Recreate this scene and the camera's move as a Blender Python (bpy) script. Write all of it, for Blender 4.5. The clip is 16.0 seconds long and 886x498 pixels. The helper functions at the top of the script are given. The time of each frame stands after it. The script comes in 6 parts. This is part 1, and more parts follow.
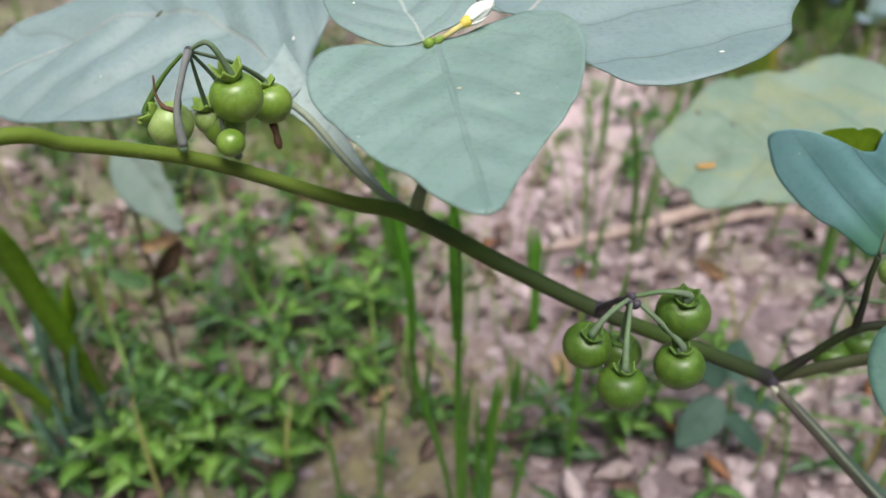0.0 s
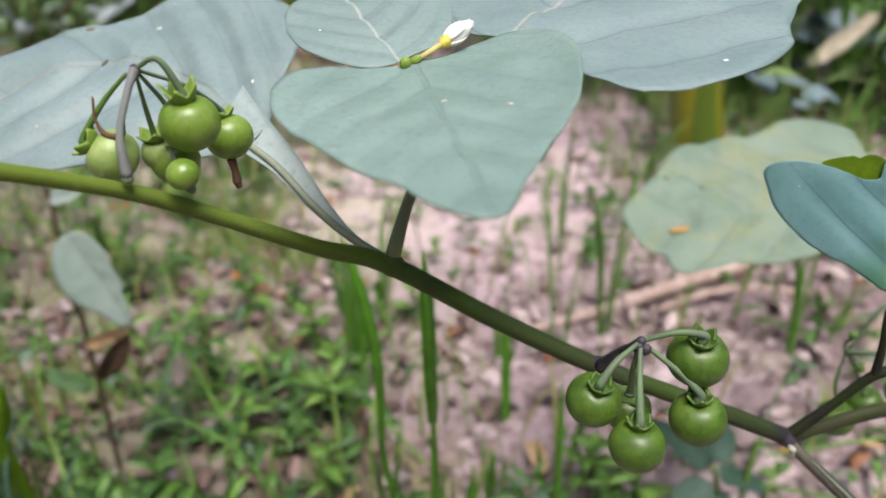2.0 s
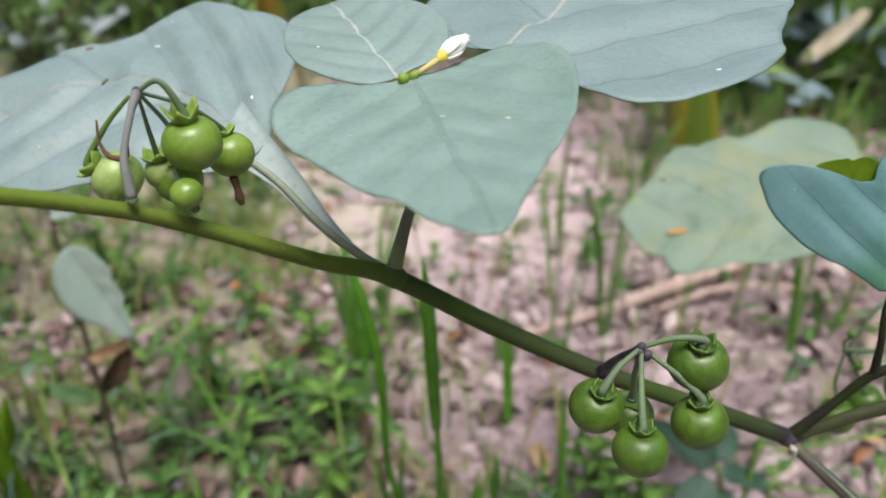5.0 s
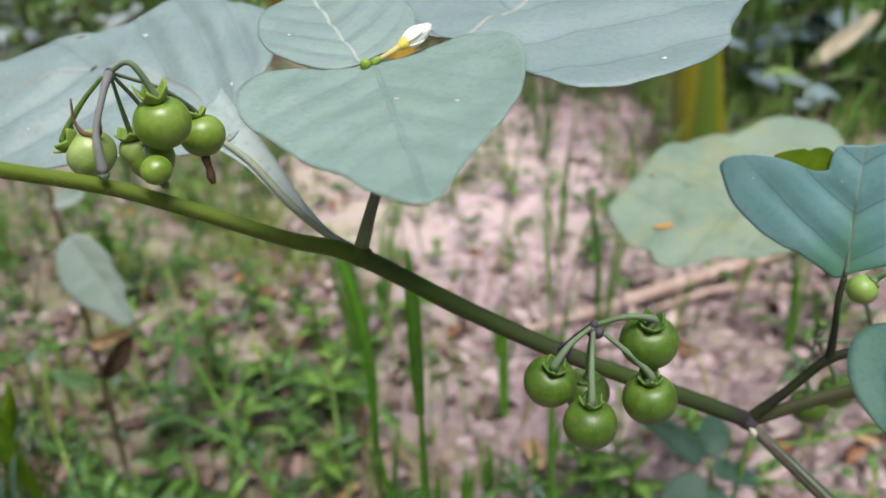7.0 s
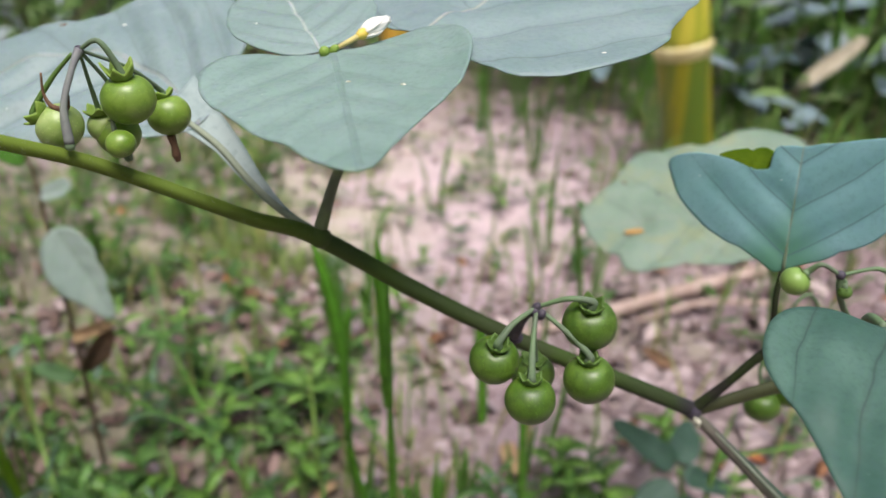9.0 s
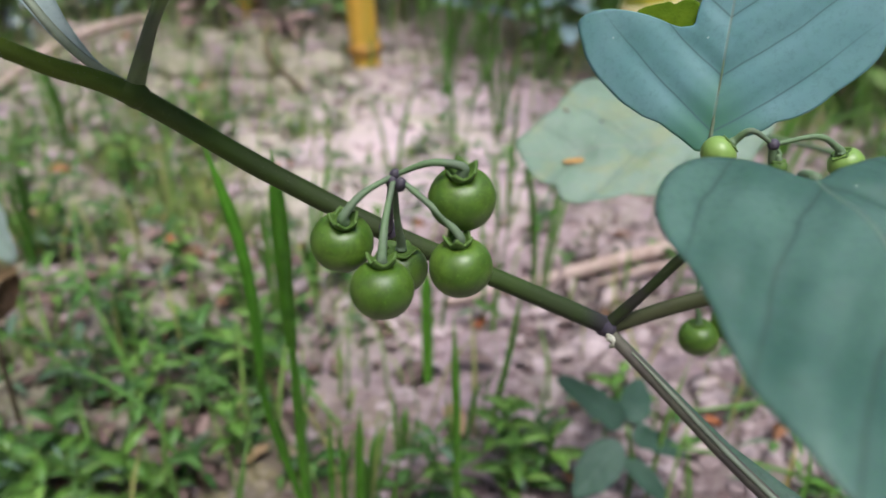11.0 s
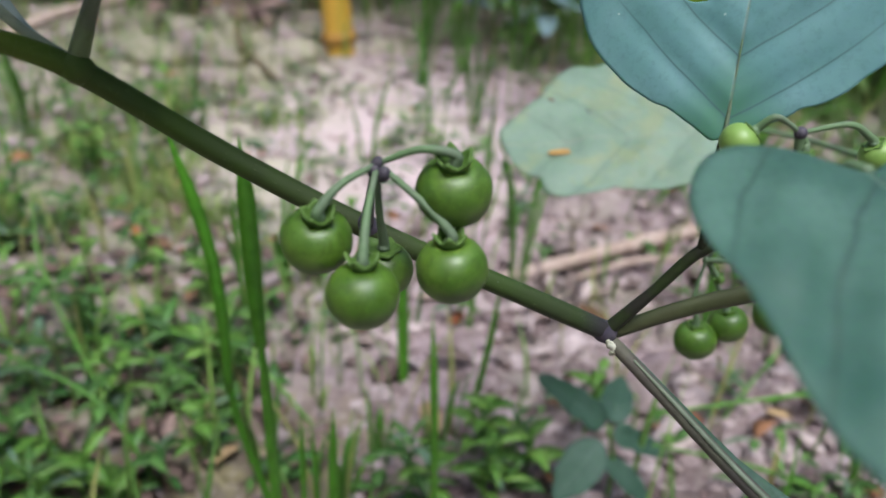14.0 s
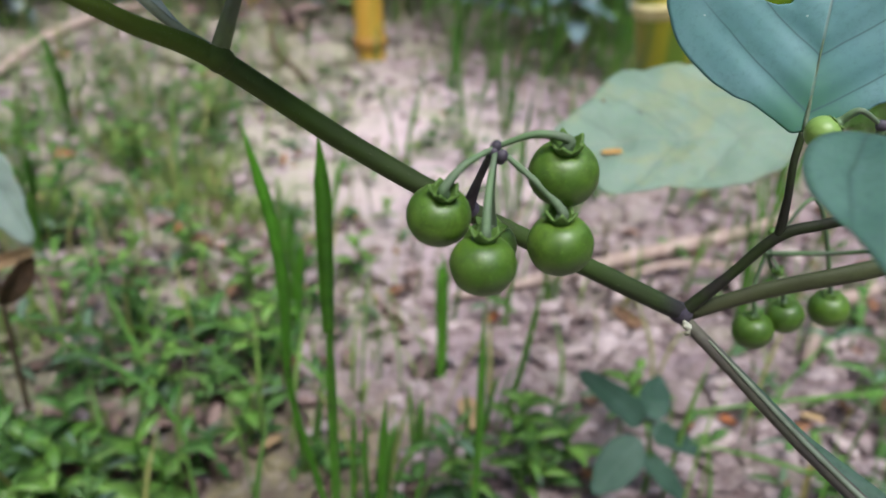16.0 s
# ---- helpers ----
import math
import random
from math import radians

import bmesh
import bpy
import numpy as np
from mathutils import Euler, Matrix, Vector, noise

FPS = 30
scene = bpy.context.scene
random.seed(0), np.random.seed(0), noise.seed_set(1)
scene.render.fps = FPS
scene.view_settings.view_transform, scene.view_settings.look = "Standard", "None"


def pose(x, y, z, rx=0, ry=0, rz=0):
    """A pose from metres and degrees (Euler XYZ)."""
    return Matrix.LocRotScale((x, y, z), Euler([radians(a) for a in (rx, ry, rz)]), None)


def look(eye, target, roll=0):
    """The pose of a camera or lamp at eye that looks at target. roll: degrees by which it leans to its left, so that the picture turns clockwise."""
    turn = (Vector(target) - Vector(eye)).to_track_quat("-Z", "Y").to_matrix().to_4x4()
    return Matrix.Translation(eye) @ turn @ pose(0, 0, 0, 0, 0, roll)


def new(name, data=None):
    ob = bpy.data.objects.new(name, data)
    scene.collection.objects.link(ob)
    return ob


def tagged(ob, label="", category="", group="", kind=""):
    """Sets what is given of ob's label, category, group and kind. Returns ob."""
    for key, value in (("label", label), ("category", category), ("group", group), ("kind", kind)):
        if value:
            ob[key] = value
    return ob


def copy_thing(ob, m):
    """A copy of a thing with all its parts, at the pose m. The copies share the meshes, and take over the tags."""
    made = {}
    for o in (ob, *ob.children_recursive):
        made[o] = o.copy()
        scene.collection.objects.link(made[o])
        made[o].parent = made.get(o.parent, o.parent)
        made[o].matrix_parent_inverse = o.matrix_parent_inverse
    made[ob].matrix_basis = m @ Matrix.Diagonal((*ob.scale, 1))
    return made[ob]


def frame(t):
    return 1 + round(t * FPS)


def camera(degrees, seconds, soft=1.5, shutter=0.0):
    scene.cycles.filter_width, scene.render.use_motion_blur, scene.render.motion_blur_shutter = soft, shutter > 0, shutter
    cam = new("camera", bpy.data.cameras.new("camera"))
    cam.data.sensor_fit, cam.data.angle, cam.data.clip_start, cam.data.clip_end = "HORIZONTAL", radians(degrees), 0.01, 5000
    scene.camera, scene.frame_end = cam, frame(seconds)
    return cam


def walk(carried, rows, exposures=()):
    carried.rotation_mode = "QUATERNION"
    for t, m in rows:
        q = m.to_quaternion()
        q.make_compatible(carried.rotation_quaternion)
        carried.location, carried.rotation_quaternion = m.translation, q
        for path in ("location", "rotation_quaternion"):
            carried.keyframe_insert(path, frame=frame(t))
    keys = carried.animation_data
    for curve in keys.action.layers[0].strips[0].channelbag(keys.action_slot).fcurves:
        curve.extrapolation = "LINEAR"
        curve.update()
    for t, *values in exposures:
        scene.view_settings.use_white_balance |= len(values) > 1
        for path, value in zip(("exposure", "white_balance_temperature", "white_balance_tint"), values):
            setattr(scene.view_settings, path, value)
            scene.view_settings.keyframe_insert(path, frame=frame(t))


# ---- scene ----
from mathutils.bvhtree import BVHTree

# ---- camera and its way ----
LENS = 60.6
cam = camera(LENS, 16.0, soft=1.5)
cam.data.dof.use_dof = True
cam.data.dof.focus_distance = 0.119
cam.data.dof.aperture_fstop = 17.5
PATH = [
    (0, (0.0550, -0.0082, 0.3478), (0.0014, 0.8011, -0.2372), -0.5),
    (0.5, (0.0542, -0.0064, 0.3435), (0.0165, 0.8053, -0.2394), -1.1),
    (1, (0.0541, -0.0045, 0.3426), (0.0270, 0.8143, -0.2309), 0.2),
    (1.5, (0.0543, -0.0022, 0.3387), (0.0285, 0.8543, -0.1768), -0.1),
    (2, (0.0501, -0.0006, 0.3317), (0.0524, 0.8801, -0.1419), -0.5),
    (2.5, (0.0463, -0.0006, 0.3277), (0.0512, 0.8761, -0.1534), -0.7),
    (3, (0.0441, -0.0026, 0.3242), (0.0484, 0.8718, -0.1610), -0.9),
    (3.5, (0.0425, -0.0043, 0.3260), (0.0402, 0.8720, -0.1557), -1.2),
    (4, (0.0427, -0.0028, 0.3311), (0.0452, 0.8799, -0.1389), -1.4),
    (4.5, (0.0453, -0.0010, 0.3344), (0.0515, 0.8827, -0.1337), -1.7),
    (4.7, (0.0472, -0.0001, 0.3355), (0.0545, 0.8813, -0.1368), -1.8),
    (5, (0.0497, -0.0013, 0.3336), (0.0541, 0.8813, -0.1364), -1.7),
    (7.5, (0.0584, -0.0087, 0.3329), (0.0458, 0.8745, -0.1359), -1.4),
    (8, (0.0582, -0.0098, 0.3333), (0.0450, 0.8738, -0.1348), -1.2),
    (8.5, (0.0605, -0.0124, 0.3326), (0.0486, 0.8744, -0.1294), -0.4),
    (9, (0.0657, -0.0161, 0.3308), (0.0607, 0.8757, -0.1216), 0.4),
    (9.5, (0.0732, -0.0205, 0.3184), (0.0674, 0.8711, -0.1345), 2.5),
    (10, (0.0858, -0.0103, 0.3159), (0.0946, 0.8815, -0.1365), 1.7),
    (10.2, (0.0869, -0.0079, 0.3127), (0.0983, 0.8821, -0.1430), 1.8),
    (12.3, (0.0841, 0.0127, 0.2994), (0.1377, 0.8835, -0.1893), 2.2),
    (12.5, (0.0848, 0.0141, 0.2994), (0.1408, 0.8857, -0.1877), 2.5),
    (13, (0.0845, 0.0147, 0.3002), (0.1325, 0.8867, -0.1869), 2.2),
    (13.5, (0.0867, 0.0139, 0.2981), (0.1404, 0.8865, -0.1875), 2.8),
    (14, (0.0843, 0.0119, 0.2974), (0.1443, 0.8861, -0.1845), 3.2),
    (14.5, (0.0758, 0.0046, 0.3008), (0.1086, 0.8816, -0.1786), 2.6),
    (15, (0.0727, 0.0032, 0.3025), (0.1063, 0.8820, -0.1736), 2.7),
    (15.5, (0.0719, 0.0010, 0.2987), (0.1066, 0.8795, -0.1778), 3.3),
    (16, (0.0714, 0.0021, 0.2977), (0.1069, 0.8806, -0.1787), 3.4),
]
walk(cam, [(t, look(eye, target, roll)) for t, eye, target, roll in PATH],
     exposures=[(0.0, 1.13, 6700, 10.0), (0.5, 1.15, 6700, 11.2), (1.0, 1.22, 6720, 12.3), (1.5, 1.31, 6740, 13.5), (2.0, 1.22, 6800, 15.2), (2.5, 1.22, 6850, 16.4), (3.5, 1.30, 6820, 15.8), (4.0, 1.25, 6680, 12.9), (4.5, 1.20, 6720, 12.3),
                (5.0, 1.17, 6780, 12.3), (8.0, 1.18, 6820, 13.5), (8.5, 1.18, 6840, 14.6), (9.0, 1.18, 6780, 14.1), (10.0, 1.16, 6480, 12.9), (12.5, 1.15, 6310, 7.8), (13.5, 1.14, 6210, 5.8), (14.5, 1.15, 6270, 7.8), (16.0, 1.15, 6310, 7.8)])

# ---- light: shade under an open, overcast sky ----
world = bpy.data.worlds.new("sky")
scene.world = world
world.use_nodes = True
wn = world.node_tree.nodes
sky = wn.new("ShaderNodeTexSky")
sky.sky_type = "NISHITA"
sky.sun_disc = False
sky.sun_elevation = radians(58)
sky.sun_rotation = radians(200)
sky.air_density = 1.4
sky.dust_density = 3.0
wn["Background"].inputs["Strength"].default_value = 0.09
world.node_tree.links.new(sky.outputs["Color"], wn["Background"].inputs["Color"])
sun_data = bpy.data.lights.new("sun", "SUN")
sun_data.energy = 2.0
sun_data.angle = radians(28)
sun_data.color = (1.0, 0.985, 0.965)
sun = new("sun", sun_data)
sun.matrix_world = look((0.35, -0.75, 2.2), (0, 0, 0))
scene.view_settings.exposure = 1.15


# ---- materials ----
def nodes(name, rough=0.6, spec=0.5):
    m = bpy.data.materials.new(name)
    m.use_nodes = True
    t = m.node_tree
    b = t.nodes["Principled BSDF"]
    b.inputs["Roughness"].default_value = rough
    b.inputs["Specular IOR Level"].default_value = spec
    return m, t, b


def nd(t, kind, **sets):
    n = t.nodes.new(kind)
    for k, v in sets.items():
        if k in n.inputs:
            n.inputs[k].default_value = v
    return n


def op(t, what, a, b=None, c=None, clamp=False):
    n = t.nodes.new("ShaderNodeMath")
    n.operation = what
    n.use_clamp = clamp
    for i, v in enumerate((a, b, c)):
        if v is None:
            continue
        if isinstance(v, (int, float)):
            n.inputs[i].default_value = v
        else:
            t.links.new(v, n.inputs[i])
    return n.outputs[0]


def mixc(t, f, a, b):
    n = t.nodes.new("ShaderNodeMix")
    n.data_type = "RGBA"
    for i, v in ((0, f), (6, a), (7, b)):
        if isinstance(v, (int, float)):
            n.inputs[i].default_value = v
        elif isinstance(v, tuple):
            n.inputs[i].default_value = (*v, 1)
        else:
            t.links.new(v, n.inputs[i])
    return n.outputs[2]


def noise_of(t, scale, detail=3.0, rough=0.55, coord="Object", dist=0.0):
    c = t.nodes.new("ShaderNodeTexCoord")
    n = nd(t, "ShaderNodeTexNoise", Scale=scale, Detail=detail, Roughness=rough, Distortion=dist)
    t.links.new(c.outputs[coord], n.inputs["Vector"])
    return n.outputs["Fac"]


def band(t, v, lo, hi):
    n = t.nodes.new("ShaderNodeMapRange")
    n.interpolation_type = "SMOOTHSTEP"
    n.inputs[1].default_value, n.inputs[2].default_value = lo, hi
    t.links.new(v, n.inputs[0])
    return n.outputs[0]


def bump(t, b, h, dist, strength=0.6):
    n = nd(t, "ShaderNodeBump", Strength=strength, Distance=dist)
    t.links.new(h, n.inputs["Height"])
    t.links.new(n.outputs[0], b.inputs["Normal"])


def leaf_material(name, base, patch, vein, vein_amount=0.35, rough=0.55, blotch=None, count=4.2, quilt=0.0004, spec=0.5, glow=0.15, side_dark=0.3, fine_line=0.035, reach=(0.22, 0.48), sweep=(0.72, 0.85), start=0.42, shadow=0.0, wander=(60, 0.05), rib_width=(0.004, 0.014), root=None):
    """A leaf blade: two scales of colour, a midrib and curved side veins laid out along the blade's own length."""
    m, t, b = nodes(name, rough, spec)
    uv = t.nodes.new("ShaderNodeUVMap")
    uv.uv_map = "blade"
    sp = t.nodes.new("ShaderNodeSeparateXYZ")
    t.links.new(uv.outputs[0], sp.inputs[0])
    s, w = sp.outputs[0], op(t, "ABSOLUTE", sp.outputs[1])
    wob = op(t, "MULTIPLY", op(t, "SUBTRACT", noise_of(t, wander[0], 2), 0.5), wander[1])
    curve = op(t, "ADD", op(t, "MULTIPLY", w, sweep[0]), op(t, "MULTIPLY", op(t, "MULTIPLY", w, w), sweep[1]))
    q = op(t, "ADD", op(t, "SUBTRACT", s, curve), wob)
    side = op(t, "ABSOLUTE", op(t, "SUBTRACT", op(t, "FRACT", op(t, "ADD", op(t, "MULTIPLY", q, count), start)), 0.5))
    line = op(t, "SUBTRACT", 1.0, band(t, side, 0.0, fine_line))
    fade = op(t, "SUBTRACT", 1.0, band(t, w, *reach))
    line = op(t, "MULTIPLY", line, fade)
    rib = op(t, "SUBTRACT", 1.0, band(t, w, *rib_width))
    big = band(t, noise_of(t, 45, 3), 0.35, 0.68)
    fine = noise_of(t, 900, 4, 0.7)
    col = mixc(t, big, base, patch)
    if blotch:
        col = mixc(t, op(t, "MULTIPLY", band(t, noise_of(t, 50, 5, 0.65, dist=0.6), 0.46, 0.62), 0.85), col, blotch)
    if root:
        col = mixc(t, op(t, "MULTIPLY", op(t, "SUBTRACT", 1.0, band(t, op(t, "ADD", s, op(t, "MULTIPLY", w, 1.1)), 0.15, 0.75)), 0.8), col, root)
    col = mixc(t, op(t, "MULTIPLY", line, side_dark), col, tuple(x * 0.45 for x in base))
    if shadow:
        wide = op(t, "MULTIPLY", op(t, "SUBTRACT", 1.0, band(t, side, 0.0, fine_line * 4)), fade)
        col = mixc(t, op(t, "MULTIPLY", wide, shadow), col, tuple(x * 0.6 for x in base))
    col = mixc(t, op(t, "MULTIPLY", rib, vein_amount), col, vein)
    dark = tuple(x * 0.72 for x in base)
    col = mixc(t, op(t, "MULTIPLY", band(t, fine, 0.45, 0.75), 0.45), col, dark)
    specks = band(t, noise_of(t, 760, 1, 0.4), 0.80, 0.84)
    col = mixc(t, op(t, "MULTIPLY", specks, 0.30), col, (0.75, 0.78, 0.74))
    t.links.new(col, b.inputs["Base Color"])
    rg = t.nodes.new("ShaderNodeMapRange")
    rg.inputs[3].default_value, rg.inputs[4].default_value = rough - 0.1, rough + 0.14
    t.links.new(fine, rg.inputs[0])
    t.links.new(rg.outputs[0], b.inputs["Roughness"])
    pillow = op(t, "MULTIPLY", band(t, side, 0.0, 0.42), fade)
    net = nd(t, "ShaderNodeTexVoronoi", Scale=330.0)
    net.feature = "DISTANCE_TO_EDGE"
    t.links.new(t.nodes.new("ShaderNodeTexCoord").outputs["Object"], net.inputs["Vector"])
    mesh_veins = band(t, net.outputs["Distance"], 0.0, 0.16)
    height = op(t, "ADD", op(t, "ADD", op(t, "MULTIPLY", pillow, 0.5), op(t, "MULTIPLY", rib, -0.3)), op(t, "ADD", op(t, "MULTIPLY", fine, 0.08), op(t, "MULTIPLY", mesh_veins, 0.020)))
    bump(t, b, height, quilt, 0.8)
    b.inputs["Subsurface Weight"].default_value = glow
    b.inputs["Subsurface Radius"].default_value = (0.4, 0.9, 0.25)
    b.inputs["Subsurface Scale"].default_value = 0.0015
    return m


def plain(name, base, patch, scale, rough=0.55, spec=0.5, relief=0.0002, fine=6.0, dark=None):
    """A surface with patches, grain and fine relief. scale: patches a metre."""
    m, t, b = nodes(name, rough, spec)
    col = mixc(t, band(t, noise_of(t, scale, 3), 0.35, 0.65), base, patch)
    f = noise_of(t, scale * fine, 4, 0.65)
    col = mixc(t, op(t, "MULTIPLY", band(t, f, 0.5, 0.75), 0.5), col, dark or tuple(x * 0.6 for x in base))
    t.links.new(col, b.inputs["Base Color"])
    rg = t.nodes.new("ShaderNodeMapRange")
    rg.inputs[3].default_value, rg.inputs[4].default_value = rough - 0.1, rough + 0.15
    t.links.new(f, rg.inputs[0])
    t.links.new(rg.outputs[0], b.inputs["Roughness"])
    bump(t, b, f, relief)
    return m


def island(name, a, c, rough=0.6, spec=0.4, third=None, glow=0.0, per_object=False, often=0.86):
    """Leaves, blades and flakes that each differ a little in colour."""
    m, t, b = nodes(name, rough, spec)
    if per_object:
        r = t.nodes.new("ShaderNodeObjectInfo").outputs["Random"]
    else:
        r = t.nodes.new("ShaderNodeNewGeometry").outputs["Random Per Island"]
    col = mixc(t, r, a, c)
    if third:
        col = mixc(t, band(t, op(t, "FRACT", op(t, "MULTIPLY", r, 7.31)), often, often + 0.04), col, third)
    f = noise_of(t, 160, 4, 0.65)
    col = mixc(t, op(t, "MULTIPLY", band(t, f, 0.42, 0.7), 0.5), col, tuple(x * 0.55 for x in a))
    t.links.new(col, b.inputs["Base Color"])
    bump(t, b, f, 0.0006)
    if glow:
        b.inputs["Subsurface Weight"].default_value = glow
        b.inputs["Subsurface Radius"].default_value = (0.4, 0.9, 0.25)
        b.inputs["Subsurface Scale"].default_value = 0.002
    return m


# the sky's pale bluish sheen is mixed into this base green
M_LEAF = leaf_material("leaf_sky_sheen_green", (0.155, 0.225, 0.212), (0.188, 0.262, 0.248), (0.40, 0.44, 0.40), 0.6, quilt=0.0006, side_dark=0.25, shadow=0.15, rib_width=(0.003, 0.014))
M_LEAF_BLUE = leaf_material("leaf_pale_blue_green", (0.156, 0.220, 0.222), (0.195, 0.262, 0.262), (0.26, 0.25, 0.22), 0.35, quilt=0.0008, side_dark=0.30, count=3.8, reach=(0.38, 0.62), shadow=0.22, wander=(45, 0.12))
M_LEAF_WIDE = leaf_material("leaf_veined_blue_green", (0.148, 0.214, 0.216), (0.188, 0.255, 0.256), (0.38, 0.36, 0.32), 0.7, rib_width=(0.001, 0.0075), quilt=0.0007, side_dark=0.75, fine_line=0.020, count=3.2, reach=(0.45, 0.62), wander=(45, 0.16), shadow=0.15)
M_LEAF_HEART = leaf_material("leaf_soft_green", (0.134, 0.210, 0.186), (0.182, 0.266, 0.240), (0.105, 0.16, 0.145), 0.30, quilt=0.0006, side_dark=0.12, shadow=0.12, wander=(36, 0.30), reach=(0.35, 0.6))
M_LEAF_DARK = leaf_material("leaf_blue_green", (0.090, 0.208, 0.224), (0.138, 0.258, 0.284), (0.18, 0.19, 0.14), 0.4, rough=0.52, spec=0.40, fine_line=0.034, count=2.6, quilt=0.00022, side_dark=0.9, reach=(0.45, 0.95), sweep=(0.74, 0.16), start=0.19, root=(0.045, 0.150, 0.080), shadow=0.18, wander=(60, 0.10))
M_LEAF_BROAD = leaf_material("leaf_quilted_green", (0.028, 0.080, 0.060), (0.062, 0.130, 0.102), (0.100, 0.150, 0.115), 0.55, rib_width=(0.002, 0.007), quilt=0.0008, count=3.6, side_dark=0.75, fine_line=0.028, reach=(0.24, 0.42), sweep=(1.15, 0.9), shadow=0.35, wander=(60, 0.10))
M_LEAF_YELLOW = leaf_material("leaf_yellowing", (0.126, 0.190, 0.138), (0.156, 0.222, 0.168), (0.20, 0.22, 0.17), 0.3, rough=0.62, blotch=(0.182, 0.216, 0.122), shadow=0.2)
M_LEAF_PALE = leaf_material("leaf_grey_green", (0.195, 0.265, 0.235), (0.240, 0.300, 0.270), (0.11, 0.15, 0.12), 0.5, count=4.5, side_dark=0.35)
M_LEAF_HERB = leaf_material("leaf_herb_blue", (0.026, 0.066, 0.042), (0.046, 0.094, 0.068), (0.10, 0.15, 0.12), 0.3, rough=0.6, spec=0.3, count=4.5, side_dark=0.15, quilt=0.0001)
# paler than the blade it joins, to offset shade on the wing's turned face
M_LEAF_WING = plain("leaf_wing_lightened", (0.215, 0.285, 0.280), (0.245, 0.315, 0.305), 120, 0.55, 0.5, 0.0002, 6, (0.12, 0.17, 0.165))
# yellow-green of light shining through the thin leaf edge, put into its colour
M_LEAF_LIT = plain("leaf_edge_lit_through", (0.056, 0.110, 0.003), (0.082, 0.135, 0.004), 150, 0.7, 0.12, 0.0002)
def berry_material(name, base, light, deep, rough=0.42):
    """Smooth berry skin: cloudy green with paler streaks, a little light inside."""
    m, t, b = nodes(name, rough, 0.55)
    cloud = band(t, noise_of(t, 150, 4, 0.6, dist=0.4), 0.34, 0.68)
    col = mixc(t, cloud, base, light)
    col = mixc(t, op(t, "MULTIPLY", band(t, noise_of(t, 420, 4, 0.65, dist=0.8), 0.46, 0.66), 0.55), col, deep)
    pores = band(t, noise_of(t, 2600, 2, 0.5), 0.62, 0.72)
    col = mixc(t, op(t, "MULTIPLY", pores, 0.22), col, tuple(min(1, x * 2.2) for x in light))
    t.links.new(col, b.inputs["Base Color"])
    f = noise_of(t, 700, 4, 0.6)
    rg = t.nodes.new("ShaderNodeMapRange")
    rg.inputs[3].default_value, rg.inputs[4].default_value = rough - 0.10, rough + 0.12
    t.links.new(f, rg.inputs[0])
    t.links.new(rg.outputs[0], b.inputs["Roughness"])
    bump(t, b, f, 0.00005, 0.5)
    b.inputs["Subsurface Weight"].default_value = 0.25
    b.inputs["Subsurface Radius"].default_value = (0.5, 0.9, 0.15)
    b.inputs["Subsurface Scale"].default_value = 0.0012
    return m


M_BERRY = berry_material("berry_skin", (0.046, 0.105, 0.008), (0.092, 0.170, 0.020), (0.034, 0.070, 0.005))
M_BERRY_MID = berry_material("berry_skin_light", (0.120, 0.215, 0.022), (0.185, 0.285, 0.050), (0.085, 0.165, 0.014), 0.36)
M_BERRY_CREAM = berry_material("berry_skin_cream", (0.230, 0.330, 0.090), (0.300, 0.390, 0.140), (0.180, 0.280, 0.060), 0.40)
M_BERRY_PALE = plain("berry_skin_young", (0.150, 0.270, 0.050), (0.185, 0.300, 0.070), 150, 0.38, 0.5, 0.00002, 7, (0.12, 0.22, 0.04))
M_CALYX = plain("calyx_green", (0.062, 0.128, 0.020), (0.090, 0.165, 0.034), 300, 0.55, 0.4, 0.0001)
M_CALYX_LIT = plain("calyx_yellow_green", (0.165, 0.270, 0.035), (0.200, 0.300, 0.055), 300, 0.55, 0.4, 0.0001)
M_STALK = plain("stalk_grey_green", (0.110, 0.185, 0.085), (0.105, 0.145, 0.092), 200, 0.6, 0.4, 0.0001)
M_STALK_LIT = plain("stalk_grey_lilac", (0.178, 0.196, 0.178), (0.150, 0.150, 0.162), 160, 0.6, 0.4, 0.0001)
M_STALK_DARK = plain("stalk_purple", (0.034, 0.026, 0.046), (0.070, 0.062, 0.080), 200, 0.6, 0.4, 0.0001)
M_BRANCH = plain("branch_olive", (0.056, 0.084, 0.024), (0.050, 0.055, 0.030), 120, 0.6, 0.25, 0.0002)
# lightened to stand in for light that filters through the heart leaf above
M_BRANCH_LIT = plain("branch_green_lit", (0.190, 0.250, 0.085), (0.150, 0.160, 0.100), 120, 0.6, 0.3, 0.0002)
M_PET_OLIVE = plain("petiole_olive", (0.066, 0.078, 0.032), (0.058, 0.056, 0.032), 90, 0.6, 0.3, 0.0002)
M_PET_GREY = plain("petiole_grey_brown", (0.112, 0.108, 0.080), (0.086, 0.074, 0.068), 110, 0.6, 0.3, 0.0002)
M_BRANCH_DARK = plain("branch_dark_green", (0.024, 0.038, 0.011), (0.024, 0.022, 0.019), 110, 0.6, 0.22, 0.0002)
M_PETIOLE = plain("petiole_pale", (0.215, 0.255, 0.185), (0.165, 0.195, 0.140), 160, 0.6, 0.4, 0.0001)
M_DRY = plain("withered_brown", (0.110, 0.060, 0.035), (0.180, 0.105, 0.060), 200, 0.8, 0.3, 0.0002)
